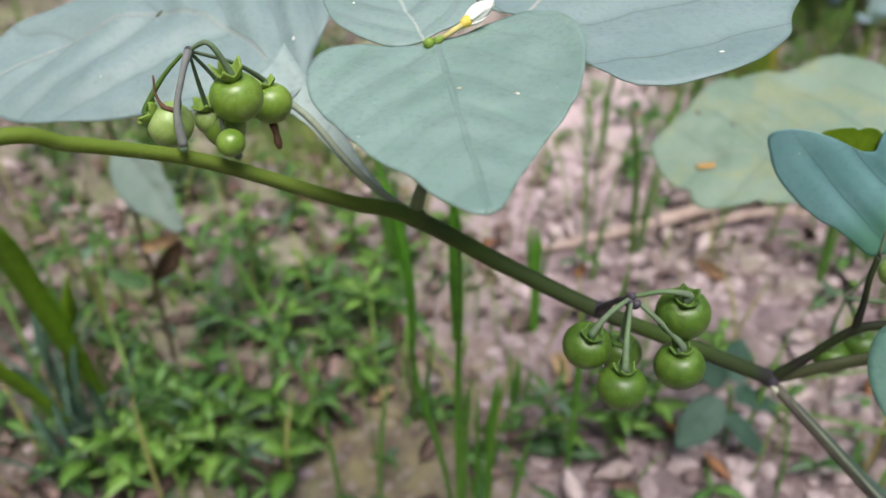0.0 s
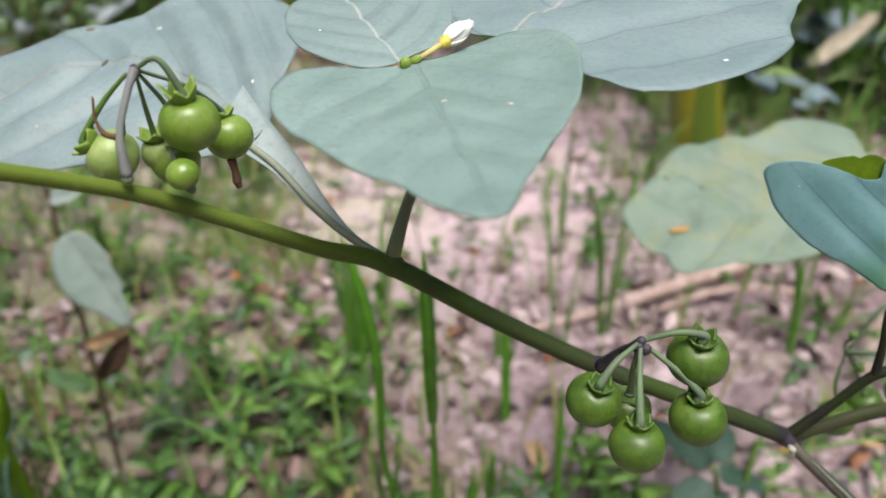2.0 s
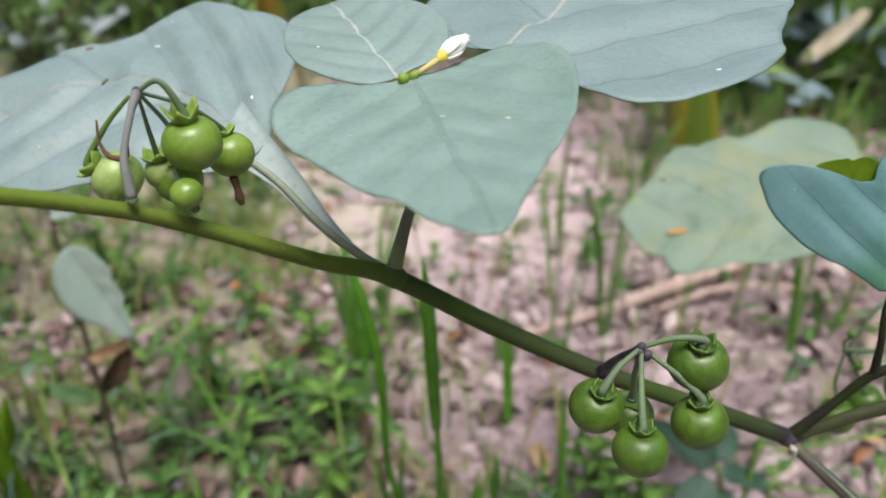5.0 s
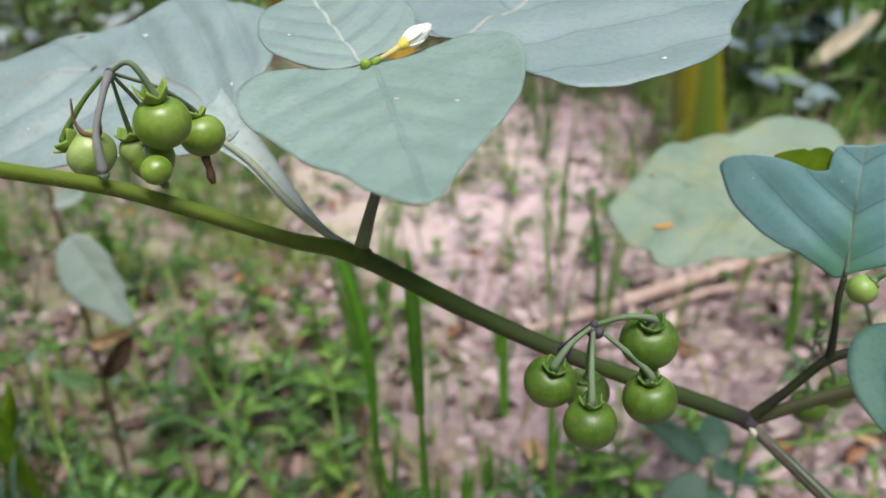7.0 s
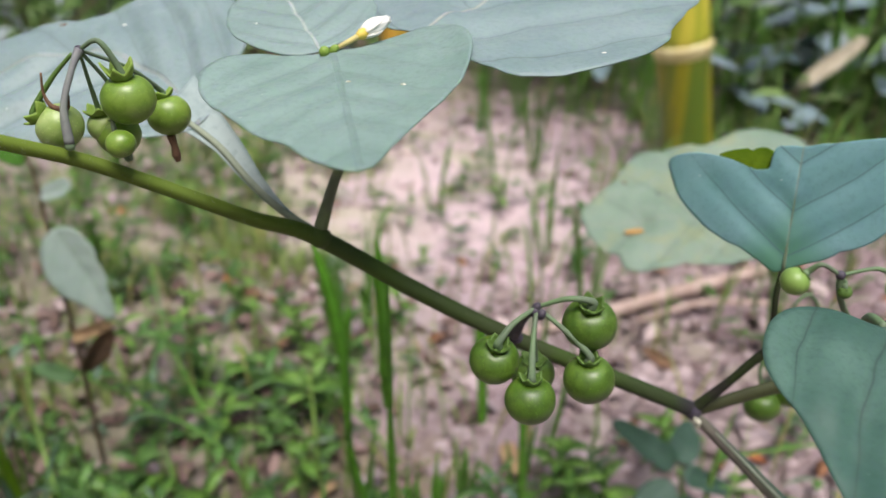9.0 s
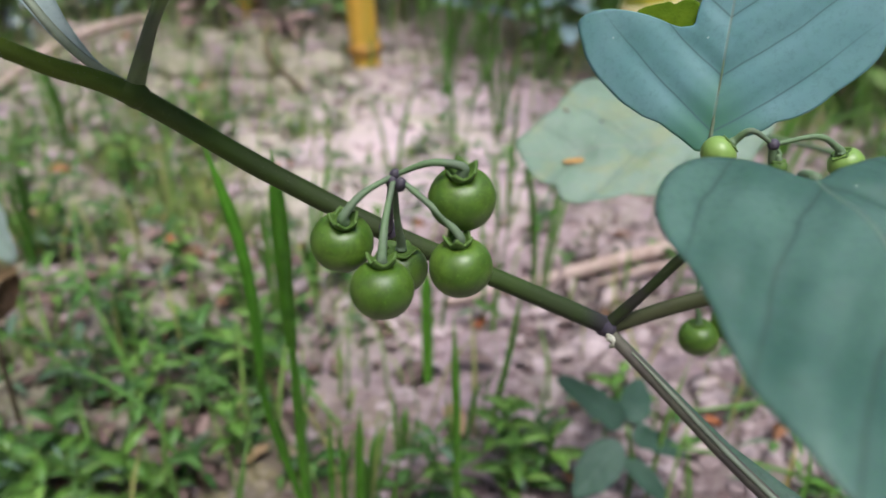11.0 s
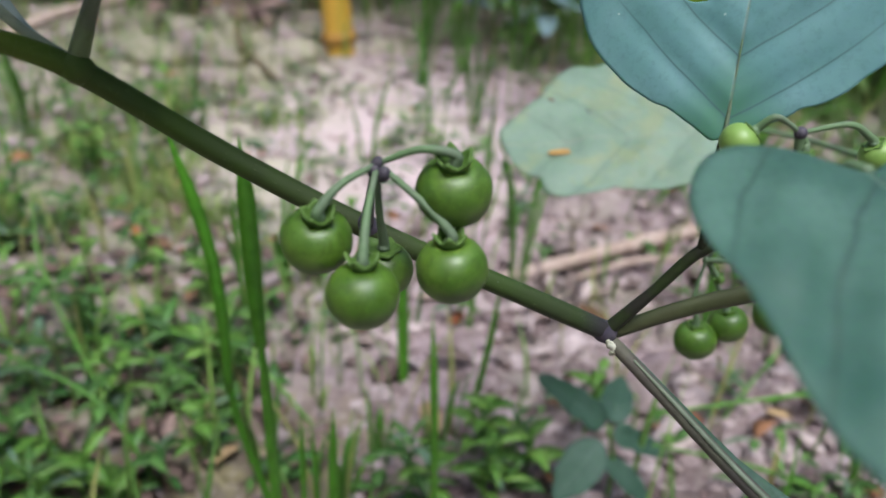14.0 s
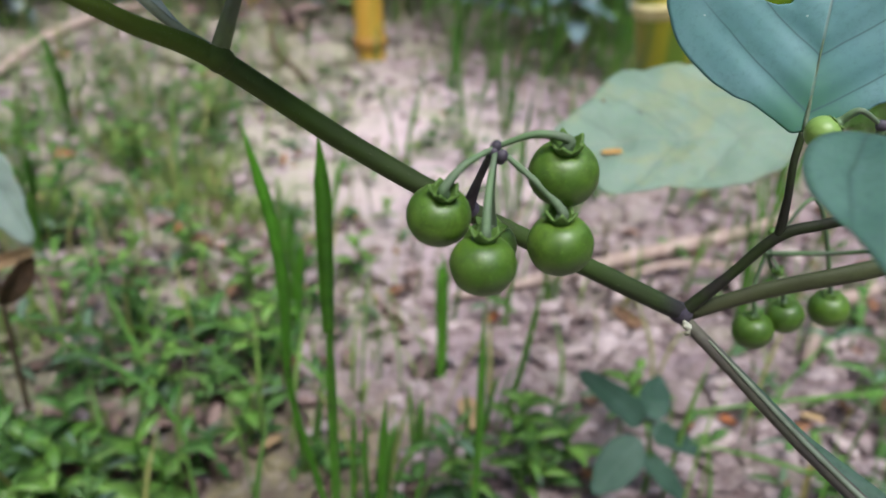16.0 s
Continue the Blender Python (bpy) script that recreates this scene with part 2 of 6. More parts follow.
M_WITHERED = plain("withered_dark_brown", (0.050, 0.032, 0.020), (0.095, 0.058, 0.034), 160, 0.8, 0.3, 0.0002)
M_TAN = plain("leaf_dry_tan", (0.400, 0.280, 0.150), (0.300, 0.190, 0.110), 120, 0.75, 0.3, 0.0003)
M_BUFF = plain("leaf_dry_buff", (0.470, 0.435, 0.330), (0.370, 0.330, 0.250), 60, 0.75, 0.3, 0.0003)
M_GRASS_PALE = plain("grass_pale", (0.180, 0.260, 0.085), (0.140, 0.220, 0.060), 80, 0.55, 0.4, 0.0002)
M_ORANGE = plain("leaf_dry_orange", (0.360, 0.130, 0.050), (0.270, 0.090, 0.040), 120, 0.75, 0.3, 0.0003)
M_SPOT = plain("spot_orange", (0.400, 0.230, 0.070), (0.330, 0.180, 0.060), 300, 0.7, 0.3, 0.0001)
M_PETAL = plain("petal_white", (0.80, 0.79, 0.74), (0.74, 0.73, 0.66), 300, 0.5, 0.4, 0.0001, 6, (0.66, 0.66, 0.58))
M_ANTHER = plain("anther_yellow", (0.68, 0.50, 0.06), (0.58, 0.46, 0.10), 300, 0.55, 0.4)
M_SCAR = plain("scar_pale", (0.62, 0.62, 0.52), (0.30, 0.30, 0.22), 900, 0.7, 0.3, 0.0002)
M_GRASS = island("grass_green", (0.066, 0.182, 0.022), (0.112, 0.255, 0.038), 0.5, 0.4, glow=0.2, per_object=True)
M_SHOOT = island("shoot_green", (0.075, 0.245, 0.014), (0.110, 0.310, 0.024), 0.5, 0.35, glow=0.25, per_object=True)
M_SHOOT_YELLOW = island("shoot_yellow_green", (0.120, 0.255, 0.012), (0.170, 0.300, 0.016), 0.5, 0.35, glow=0.25, per_object=True)
M_STRAW = plain("dry_grass_yellow", (0.52, 0.45, 0.17), (0.42, 0.36, 0.14), 120, 0.6, 0.3, 0.0002)
M_GRASS_ALL = island("grass_many", (0.078, 0.190, 0.030), (0.220, 0.355, 0.080), 0.5, 0.4, third=(0.32, 0.32, 0.11), often=0.72)
M_MOSS = island("moss_yellow_green", (0.200, 0.310, 0.070), (0.330, 0.430, 0.140), 0.7, 0.2)
M_WEED = island("weed_green", (0.036, 0.096, 0.020), (0.098, 0.218, 0.046), 0.46, 0.5, third=(0.11, 0.19, 0.12), glow=0.2, per_object=True)
M_WEED_YELLOW = island("weed_yellow_green", (0.078, 0.180, 0.024), (0.165, 0.310, 0.058), 0.46, 0.5, glow=0.2, per_object=True)
M_WEED_DARK = island("weed_dark_green", (0.035, 0.085, 0.030), (0.095, 0.180, 0.075), 0.46, 0.5, third=(0.12, 0.18, 0.13), glow=0.2, per_object=True)
M_WEED_ALL = island("weed_many", (0.036, 0.105, 0.022), (0.125, 0.245, 0.060), 0.55, 0.3, third=(0.12, 0.18, 0.11))
M_SPRIG = island("sprig_blue_green", (0.044, 0.100, 0.064), (0.085, 0.152, 0.108), 0.5, 0.45, per_object=True)
M_FAR_LEAF = island("broad_leaf_pale", (0.120, 0.190, 0.205), (0.200, 0.265, 0.300), 0.5, 0.45, per_object=True)
M_SHRUB = island("shrub_green", (0.052, 0.108, 0.036), (0.120, 0.190, 0.076), 0.5, 0.4, third=(0.125, 0.165, 0.170))
M_UNDER = island("undergrowth_green", (0.100, 0.200, 0.052), (0.220, 0.340, 0.110), 0.5, 0.4, third=(0.300, 0.360, 0.375), often=0.62)
M_REED = island("reed_green", (0.085, 0.220, 0.034), (0.215, 0.390, 0.090), 0.5, 0.4, third=(0.20, 0.18, 0.09))
M_LITTER = island("litter", (0.160, 0.112, 0.102), (0.520, 0.420, 0.412), 0.85, 0.2, third=(0.30, 0.14, 0.07))
M_DEAD = island("dead_leaf", (0.130, 0.085, 0.070), (0.290, 0.200, 0.180), 0.8, 0.25)
M_CLOD = island("clod", (0.140, 0.096, 0.095), (0.460, 0.374, 0.380), 0.9, 0.15)
M_TWIG = plain("twig_bark", (0.440, 0.340, 0.300), (0.320, 0.235, 0.200), 60, 0.85, 0.2, 0.0008)
M_WEED_STEM = plain("weed_stem_brown", (0.100, 0.070, 0.050), (0.120, 0.095, 0.050), 80, 0.7, 0.3)


def stem_material():
    """Green towards the old end, purple-brown towards the young fork, with fine ribs and pale hairs."""
    m, t, b = nodes("stem_skin", 0.6, 0.22)
    c = t.nodes.new("ShaderNodeTexCoord")
    sp = t.nodes.new("ShaderNodeSeparateXYZ")
    t.links.new(c.outputs["Object"], sp.inputs[0])
    f = noise_of(t, 260, 4, 0.65)
    along = band(t, op(t, "ADD", sp.outputs[0], op(t, "MULTIPLY", noise_of(t, 70, 2), 0.02)), 0.01, 0.075)
    col = mixc(t, along, (0.112, 0.168, 0.020), (0.050, 0.090, 0.015))
    young = band(t, op(t, "ADD", sp.outputs[0], op(t, "MULTIPLY", noise_of(t, 90, 2), 0.016)), 0.080, 0.122)
    col = mixc(t, young, col, (0.026, 0.044, 0.012))
    fork = band(t, sp.outputs[0], 0.1135, 0.1195)
    col = mixc(t, op(t, "MULTIPLY", fork, 0.8), col, (0.024, 0.018, 0.030))
    tint = op(t, "MULTIPLY", band(t, noise_of(t, 40, 3), 0.42, 0.64), op(t, "ADD", 0.10, op(t, "MULTIPLY", along, 0.34)))
    col = mixc(t, tint, col, (0.032, 0.026, 0.028))
    hair = band(t, noise_of(t, 1500, 2), 0.62, 0.74)
    col = mixc(t, op(t, "MULTIPLY", hair, 0.10), col, (0.20, 0.23, 0.12))
    t.links.new(col, b.inputs["Base Color"])
    bump(t, b, op(t, "ADD", f, op(t, "MULTIPLY", hair, 0.5)), 0.00015)
    return m


M_STEM = stem_material()


def soil_material():
    """Pinkish crumbly soil, brown and humous under the weeds, with mossy patches."""
    m, t, b = nodes("soil", 0.9, 0.2)
    c = t.nodes.new("ShaderNodeTexCoord")
    sp = t.nodes.new("ShaderNodeSeparateXYZ")
    t.links.new(c.outputs["Object"], sp.inputs[0])
    large = noise_of(t, 3.2, 4)
    col = mixc(t, band(t, large, 0.35, 0.65), (0.252, 0.184, 0.196), (0.374, 0.286, 0.308))
    gx, gy = op(t, "MULTIPLY", op(t, "SUBTRACT", sp.outputs[0], 0.06), 3.9), op(t, "MULTIPLY", op(t, "SUBTRACT", sp.outputs[1], 0.82), 2.9)
    sandy = op(t, "ADD", op(t, "ADD", op(t, "MULTIPLY", gx, gx), op(t, "MULTIPLY", gy, gy)), op(t, "MULTIPLY", noise_of(t, 14, 4, 0.6), 1.0))
    sand = op(t, "SUBTRACT", 1.0, band(t, sandy, 0.6, 1.7))
    col = mixc(t, op(t, "MULTIPLY", sand, 0.8), col, (0.545, 0.430, 0.455))
    edge = op(t, "ADD", op(t, "ADD", sp.outputs[0], op(t, "MULTIPLY", sp.outputs[1], 0.62)), op(t, "MULTIPLY", noise_of(t, 9, 4, 0.6), -0.45))
    humus = op(t, "SUBTRACT", 1.0, band(t, edge, -0.26, -0.09))
    col = mixc(t, op(t, "MULTIPLY", humus, 0.8), col, (0.205, 0.155, 0.130))
    col = mixc(t, op(t, "MULTIPLY", op(t, "SUBTRACT", 1.0, band(t, edge, -0.27, -0.12)), op(t, "MULTIPLY", band(t, noise_of(t, 24, 4, 0.65), 0.34, 0.56), 0.95)), col, (0.080, 0.062, 0.048))
    # shade over the soil at the right front, painted as a darker patch
    ex, ey = op(t, "MULTIPLY", op(t, "SUBTRACT", sp.outputs[0], 0.24), 7.0), op(t, "MULTIPLY", op(t, "SUBTRACT", sp.outputs[1], 0.25), 8.0)
    shade_patch = op(t, "ADD", op(t, "ADD", op(t, "MULTIPLY", ex, ex), op(t, "MULTIPLY", ey, ey)), op(t, "MULTIPLY", noise_of(t, 26, 4, 0.6), 1.2))
    col = mixc(t, op(t, "MULTIPLY", op(t, "SUBTRACT", 1.0, band(t, shade_patch, 0.7, 1.5)), 0.65), col, (0.108, 0.080, 0.072))
    moss = op(t, "MULTIPLY", band(t, noise_of(t, 6.5, 4, 0.6), 0.48, 0.62), 0.50)
    moss = op(t, "MULTIPLY", moss, op(t, "SUBTRACT", 1.0, op(t, "MULTIPLY", band(t, sp.outputs[0], 0.06, 0.20), 0.45)))
    leftward = op(t, "MULTIPLY", op(t, "SUBTRACT", 1.0, band(t, op(t, "ADD", sp.outputs[0], op(t, "MULTIPLY", noise_of(t, 8, 4, 0.6), 0.24)), 0.02, 0.22)), band(t, noise_of(t, 11, 4, 0.6), 0.36, 0.54))
    leftward = op(t, "MULTIPLY", leftward, band(t, edge, -0.26, -0.12))
    moss = op(t, "MAXIMUM", moss, op(t, "MULTIPLY", leftward, 0.50))
    col = mixc(t, moss, col, (0.285, 0.325, 0.150))
    dx, dy = op(t, "MULTIPLY", op(t, "SUBTRACT", sp.outputs[0], 0.015), 10.0), op(t, "MULTIPLY", op(t, "SUBTRACT", sp.outputs[1], 0.29), 11.0)
    near = op(t, "ADD", op(t, "ADD", op(t, "MULTIPLY", dx, dx), op(t, "MULTIPLY", dy, dy)), op(t, "MULTIPLY", noise_of(t, 22, 4, 0.6), 1.2))
    col = mixc(t, op(t, "MULTIPLY", op(t, "SUBTRACT", 1.0, band(t, near, 0.6, 1.9)), 0.75), col, mixc(t, band(t, noise_of(t, 55, 4, 0.65), 0.40, 0.60), (0.270, 0.235, 0.105), (0.150, 0.120, 0.070)))
    rx, ry = op(t, "SUBTRACT", sp.outputs[0], 0.1), op(t, "SUBTRACT", sp.outputs[1], 0.5)
    out = op(t, "SQRT", op(t, "ADD", op(t, "MULTIPLY", rx, rx), op(t, "MULTIPLY", ry, ry)))
    grown = band(t, op(t, "ADD", out, op(t, "MULTIPLY", noise_of(t, 2.5, 4, 0.6), 0.8)), 1.55, 2.1)
    turf = mixc(t, band(t, noise_of(t, 1.3, 5, 0.65), 0.4, 0.62), (0.060, 0.095, 0.030), (0.120, 0.125, 0.055))
    col = mixc(t, grown, col, turf)
    mid = noise_of(t, 34, 5, 0.62)
    rough = op(t, "SUBTRACT", 1.0, op(t, "MULTIPLY", sand, 0.75))
    col = mixc(t, op(t, "MULTIPLY", op(t, "MULTIPLY", band(t, mid, 0.52, 0.66), 0.75), rough), col, (0.130, 0.088, 0.080))
    fine = noise_of(t, 260, 4, 0.7)
    col = mixc(t, op(t, "MULTIPLY", band(t, noise_of(t, 130, 4, 0.65), 0.52, 0.66), 0.45), col, (0.56, 0.46, 0.465))
    t.links.new(col, b.inputs["Base Color"])
    bump(t, b, op(t, "MULTIPLY", op(t, "ADD", mid, op(t, "MULTIPLY", fine, 0.4)), op(t, "ADD", 0.25, op(t, "MULTIPLY", rough, 0.75))), 0.009, 1.0)
    return m


M_SOIL = soil_material()


def bamboo_material(name, green, gold, share):
    m, t, b = nodes(name, 0.38, 0.5)
    c = t.nodes.new("ShaderNodeTexCoord")
    mp = nd(t, "ShaderNodeMapping")
    mp.inputs["Scale"].default_value = (70, 70, 3)
    t.links.new(c.outputs["Object"], mp.inputs[0])
    n = nd(t, "ShaderNodeTexNoise", Scale=1.0, Detail=3.0)
    t.links.new(mp.outputs[0], n.inputs["Vector"])
    col = mixc(t, band(t, n.outputs["Fac"], share - 0.12, share + 0.12), gold, green)
    f = noise_of(t, 120, 4)
    col = mixc(t, op(t, "MULTIPLY", band(t, f, 0.5, 0.75), 0.4), col, tuple(x * 0.6 for x in gold))
    t.links.new(col, b.inputs["Base Color"])
    bump(t, b, f, 0.0003)
    return m


M_BAMBOO = bamboo_material("bamboo_striped", (0.300, 0.340, 0.030), (0.560, 0.500, 0.060), 0.45)
M_BAMBOO_GOLD = bamboo_material("bamboo_golden", (0.420, 0.300, 0.040), (0.560, 0.330, 0.050), 0.60)
M_BAMBOO_OLD = bamboo_material("bamboo_olive", (0.080, 0.135, 0.014), (0.230, 0.215, 0.012), 0.50)
M_NODE_GOLD = plain("bamboo_ring_orange", (0.40, 0.23, 0.05), (0.30, 0.15, 0.03), 60, 0.6, 0.3, 0.0005)
M_NODE = plain("bamboo_ring", (0.62, 0.56, 0.30), (0.54, 0.46, 0.22), 60, 0.6, 0.3, 0.0005)


# ---- building blocks ----
def mm(x, y, z):
    return Vector((x, y, z)) * 0.001


def part(name, bm, material, parent=None, label=""):
    me = bpy.data.meshes.new(name)
    bm.to_mesh(me)
    bm.free()
    me.polygons.foreach_set("use_smooth", [True] * len(me.polygons))
    me.materials.append(material)
    ob = new(name, me)
    if parent is not None:
        ob.parent = parent
        if parent.type == "EMPTY":
            ob.matrix_parent_inverse = Matrix.Translation(-parent.location)
    if label:
        tagged(ob, label=label)
    return ob


def thing(name, at, label, category, group="", kind=""):
    ob = new(name)
    ob.empty_display_size = 0.01
    ob.location = at
    bpy.context.view_layer.update()
    return tagged(ob, label, category, group, kind)


def curve_points(pts, steps):
    """A smooth line through the given points."""
    p = [2 * pts[0] - pts[1], *pts, 2 * pts[-1] - pts[-2]]
    out = []
    for i in range(1, len(p) - 2):
        a, b, c, d = p[i - 1:i + 3]
        for k in range(steps):
            t = k / steps
            out.append(0.5 * (2 * b + (c - a) * t + (2 * a - 5 * b + 4 * c - d) * t * t + (3 * b - a - 3 * c + d) * t ** 3))
    return out + [pts[-1]]


def tube(pts, radii, sides=10, steps=6, ribs=0.0, flat=1.0, bm=None, lumps=0.0):
    """A round stalk along a smooth line. radii: from end to end, evenly spread. flat: thickness across over thickness along z."""
    bm = bm or bmesh.new()
    line = curve_points(pts, steps)
    n = len(line)
    rings = []
    side = None
    for i, c in enumerate(line):
        d = (line[min(i + 1, n - 1)] - line[max(i - 1, 0)]).normalized()
        if side is None:
            side = d.cross(Vector((0, 0, 1)) if abs(d.z) < 0.9 else Vector((0, 1, 0))).normalized()
        side = (side - d * side.dot(d)).normalized()
        up = side.cross(d)
        f = i / (n - 1) * (len(radii) - 1)
        k = min(int(f), len(radii) - 2)
        r = radii[k] + (radii[k + 1] - radii[k]) * (f - k)
        if lumps:
            r *= 1 + lumps * noise.noise(c * 180)
        ring = []
        for j in range(sides):
            a = 2 * math.pi * j / sides
            q = r * (1 + ribs * math.cos(a * 5 + i * 0.05))
            ring.append(bm.verts.new(c + side * (math.cos(a) * q * flat) + up * (math.sin(a) * q)))
        rings.append(ring)
    for a, b in zip(rings, rings[1:]):
        for j in range(sides):
            bm.faces.new((a[j], a[(j + 1) % sides], b[(j + 1) % sides], b[j]))
    bm.faces.new(rings[0][::-1])
    bm.faces.new(rings[-1])
    return bm


def round_profile(radii, angle):
    """The outline's distance at an angle, smooth through evenly spread values."""
    n = len(radii)
    f = angle / (2 * math.pi) * n
    i = math.floor(f)
    t = f - i
    a, b, c, d = (radii[(i + k) % n] for k in (-1, 0, 1, 2))
    return 0.5 * (2 * b + (c - a) * t + (2 * a - 5 * b + 4 * c - d) * t * t + (3 * b - a - 3 * c + d) * t ** 3)


def blade_mesh(base, tip, normal, centre, radii, fold=0.1, droop=0.0, bow=0.0, wave=0.6, lift=(0.0, 0.0), thick=0.22, seed=0, spokes=120, rings=26, ragged=0.012, quilt=0.0, count=4.2, shift=0.0, sweep=(0.72, 0.85), start=0.42, bites=()):
    """A leaf blade in millimetres: from its base to its tip, faced along normal. centre and radii give the outline,
    fold raises both halves, droop bends the far end down, lift raises the outer halves, bow curves the midrib sideways."""
    base, tip, n = Vector(base), Vector(tip), Vector(normal)
    u = tip - base
    length = u.length
    u.normalize()
    n = (n - u * n.dot(u)).normalized()
    v = n.cross(u)

    def rib(a):
        s = min(max(a / length, 0), 1)
        return shift + bow * 4 * s * (1 - s)

    def place(a, w, rim=0.0):
        s, o = a / length, w - rib(a)
        h = fold * abs(o) * (1 - 0.35 * min(abs(o) / length * 2, 1)) - droop * max(s, 0) ** 2 * length
        h += (lift[0] if o < 0 else lift[1]) * (o / length) ** 2 * length
        if quilt:
            k = abs(o) / length
            f = (s - sweep[0] * k - sweep[1] * k * k) * count + start
            f = abs(f - math.floor(f) - 0.5)
            f = min(f / 0.40, 1.0)
            h += quilt * (f * f * (3 - 2 * f)) * max(0.0, 1 - (k / 0.8) ** 2) * (1 - rim ** 4)
        h += wave * noise.noise(Vector((a * 0.06 + seed * 7.3, w * 0.06, seed)))
        h += wave * 0.35 * noise.noise(Vector((a * 0.2 + seed * 3.1, w * 0.2, seed + 4)))
        return base + u * a + v * w + n * h, (s, o / length)

    bm = bmesh.new()
    uv = bm.loops.layers.uv.new("blade")
    where = {}
    grid = []
    p, q = place(*centre)
    mid = bm.verts.new(p * 0.001)
    where[mid] = q
    for r in range(1, rings + 1):
        k = (r / rings) ** 0.85
        row = []
        for j in range(spokes):
            ang = 2 * math.pi * j / spokes
            d = round_profile(radii, ang) * (1 + ragged * noise.noise(Vector((math.cos(ang) * 4, math.sin(ang) * 4, seed * 2.7))))
            for at, deep, half in bites:
                away = (ang - at + math.pi) % (2 * math.pi) - math.pi
                d -= deep * math.exp(-(away / half) ** 2)
            p, q = place(centre[0] + math.cos(ang) * d * k, centre[1] + math.sin(ang) * d * k, r / rings)
            x = bm.verts.new(p * 0.001)
            where[x] = q
            row.append(x)
        grid.append(row)
    for j in range(spokes):
        bm.faces.new((mid, grid[0][j], grid[0][(j + 1) % spokes]))
        for a, b in zip(grid, grid[1:]):
            bm.faces.new((a[j], b[j], b[(j + 1) % spokes], a[(j + 1) % spokes]))
    bm.normal_update()
    low = {x: bm.verts.new(x.co - x.normal * thick * 0.001) for x in list(bm.verts)}
    for x, y in low.items():
        where[y] = where[x]
    for f in list(bm.faces):
        bm.faces.new([low[x] for x in reversed(f.verts)])
    rim = grid[-1]
    for j in range(spokes):
        a, b = rim[j], rim[(j + 1) % spokes]
        bm.faces.new((a, low[a], low[b], b))
    for f in bm.faces:
        for l in f.loops:
            l[uv].uv = where[l.vert]
    return bm


def ball(bm, centre, radius, axis, squash=0.95, u=28, v=18, dimple=0.20):
    """A berry: a little flattened, sunk round its stalk end, which axis points to."""
    z = axis.normalized()
    x = z.orthogonal().normalized()
    y = z.cross(x)
    rows = []
    for i in range(v + 1):
        th = math.pi * i / v
        row = []
        for j in range(u if 0 < i < v else 1):
            ph = 2 * math.pi * j / u
            r = radius * (1 + 0.02 * noise.noise(Vector((math.cos(ph), math.sin(ph), th)) + centre * 300))
            h = math.cos(th) * squash - dimple * math.exp(-(th / 0.42) ** 2)
            row.append(bm.verts.new(centre + (x * math.cos(ph) + y * math.sin(ph)) * math.sin(th) * r + z * h * r))
        rows.append(row)
    for a, b in zip(rows, rows[1:]):
        for j in range(u):
            q = [a[j % len(a)], b[j % len(b)], b[(j + 1) % len(b)], a[(j + 1) % len(a)]]
            q = list(dict.fromkeys(q))
            if len(q) > 2:
                bm.faces.new(q)
    return bm


def calyx_mesh(top, radius, axis, spread, curl, seed=0, lobes=5):
    """A shallow green bowl round the stalk, its rim drawn out into five pointed lobes that stand up."""
    rng = random.Random(seed)
    z = axis.normalized()
    x = z.orthogonal().normalized()
    y = z.cross(x)
    bm = bmesh.new()
    turn = rng.random() * 6.28
    tall = [rng.uniform(0.75, 1.2) for _ in range(lobes)]
    sides, rows = lobes * 10, []
    for i in range(9):
        s = i / 8
        row = []
        for j in range(sides):
            a = turn + 2 * math.pi * j / sides
            k, f = divmod(j / 10, 1)
            peak = (1 - abs(2 * f - 1)) ** 1.2 * tall[int(k)]
            e = s * (0.66 + 0.42 * peak)
            out = radius * (0.16 + spread * 1.15 * e * (1 - 0.10 * e))
            h = radius * (curl * 0.60 * e * e + 0.05 * noise.noise(Vector((math.cos(a) * 2, math.sin(a) * 2, seed * 1.7))) * s - 0.10 * math.sin(3.1 * s))
            row.append(bm.verts.new(top + (x * math.cos(a) + y * math.sin(a)) * out + z * h))
        rows.append(row)
    for a, b in zip(rows, rows[1:]):
        for j in range(sides):
            bm.faces.new((a[j], b[j], b[(j + 1) % sides], a[(j + 1) % sides]))
    bm.normal_update()
    low = {q: bm.verts.new(q.co - q.normal * radius * 0.13) for q in list(bm.verts)}
    edges = [e for e in bm.edges if len(e.link_faces) == 1]
    for f in list(bm.faces):
        bm.faces.new([low[q] for q in reversed(f.verts)])
    for e in edges:
        a, b = e.verts
        bm.faces.new((a, b, low[b], low[a]))
    bmesh.ops.recalc_face_normals(bm, faces=bm.faces)
    return bm


def berry(parent, centre, radius, stalk, hub, material=None, calyx=0.6, spread=0.8, curl=0.5, seed=0, bend=None, stalk_r=0.00046, stalk_mat=None, calyx_mat=None):
    """A berry with its calyx and its pedicel, which runs from the hub in a bow to the berry's upper end.
    stalk: the direction from the berry's middle to its stalk end."""
    z = Vector(stalk).normalized()
    top = centre + z * radius * 0.86
    b = part("berry", ball(bmesh.new(), centre, radius, z), material or M_BERRY, parent)
    part("calyx", calyx_mesh(top - z * radius * 0.02, radius * calyx, z, spread, curl, seed), calyx_mat or M_CALYX, b)
    mid = bend if bend is not None else (hub + top) / 2 + z * radius * 0.9
    part("pedicel", tube([hub, mid, top + z * radius * 0.30, top - z * radius * 0.02], [stalk_r * 0.8, stalk_r * 1.1, stalk_r * 1.45, stalk_r * 2.0], 10, 7, lumps=0.08), stalk_mat or M_STALK, b)
    return b


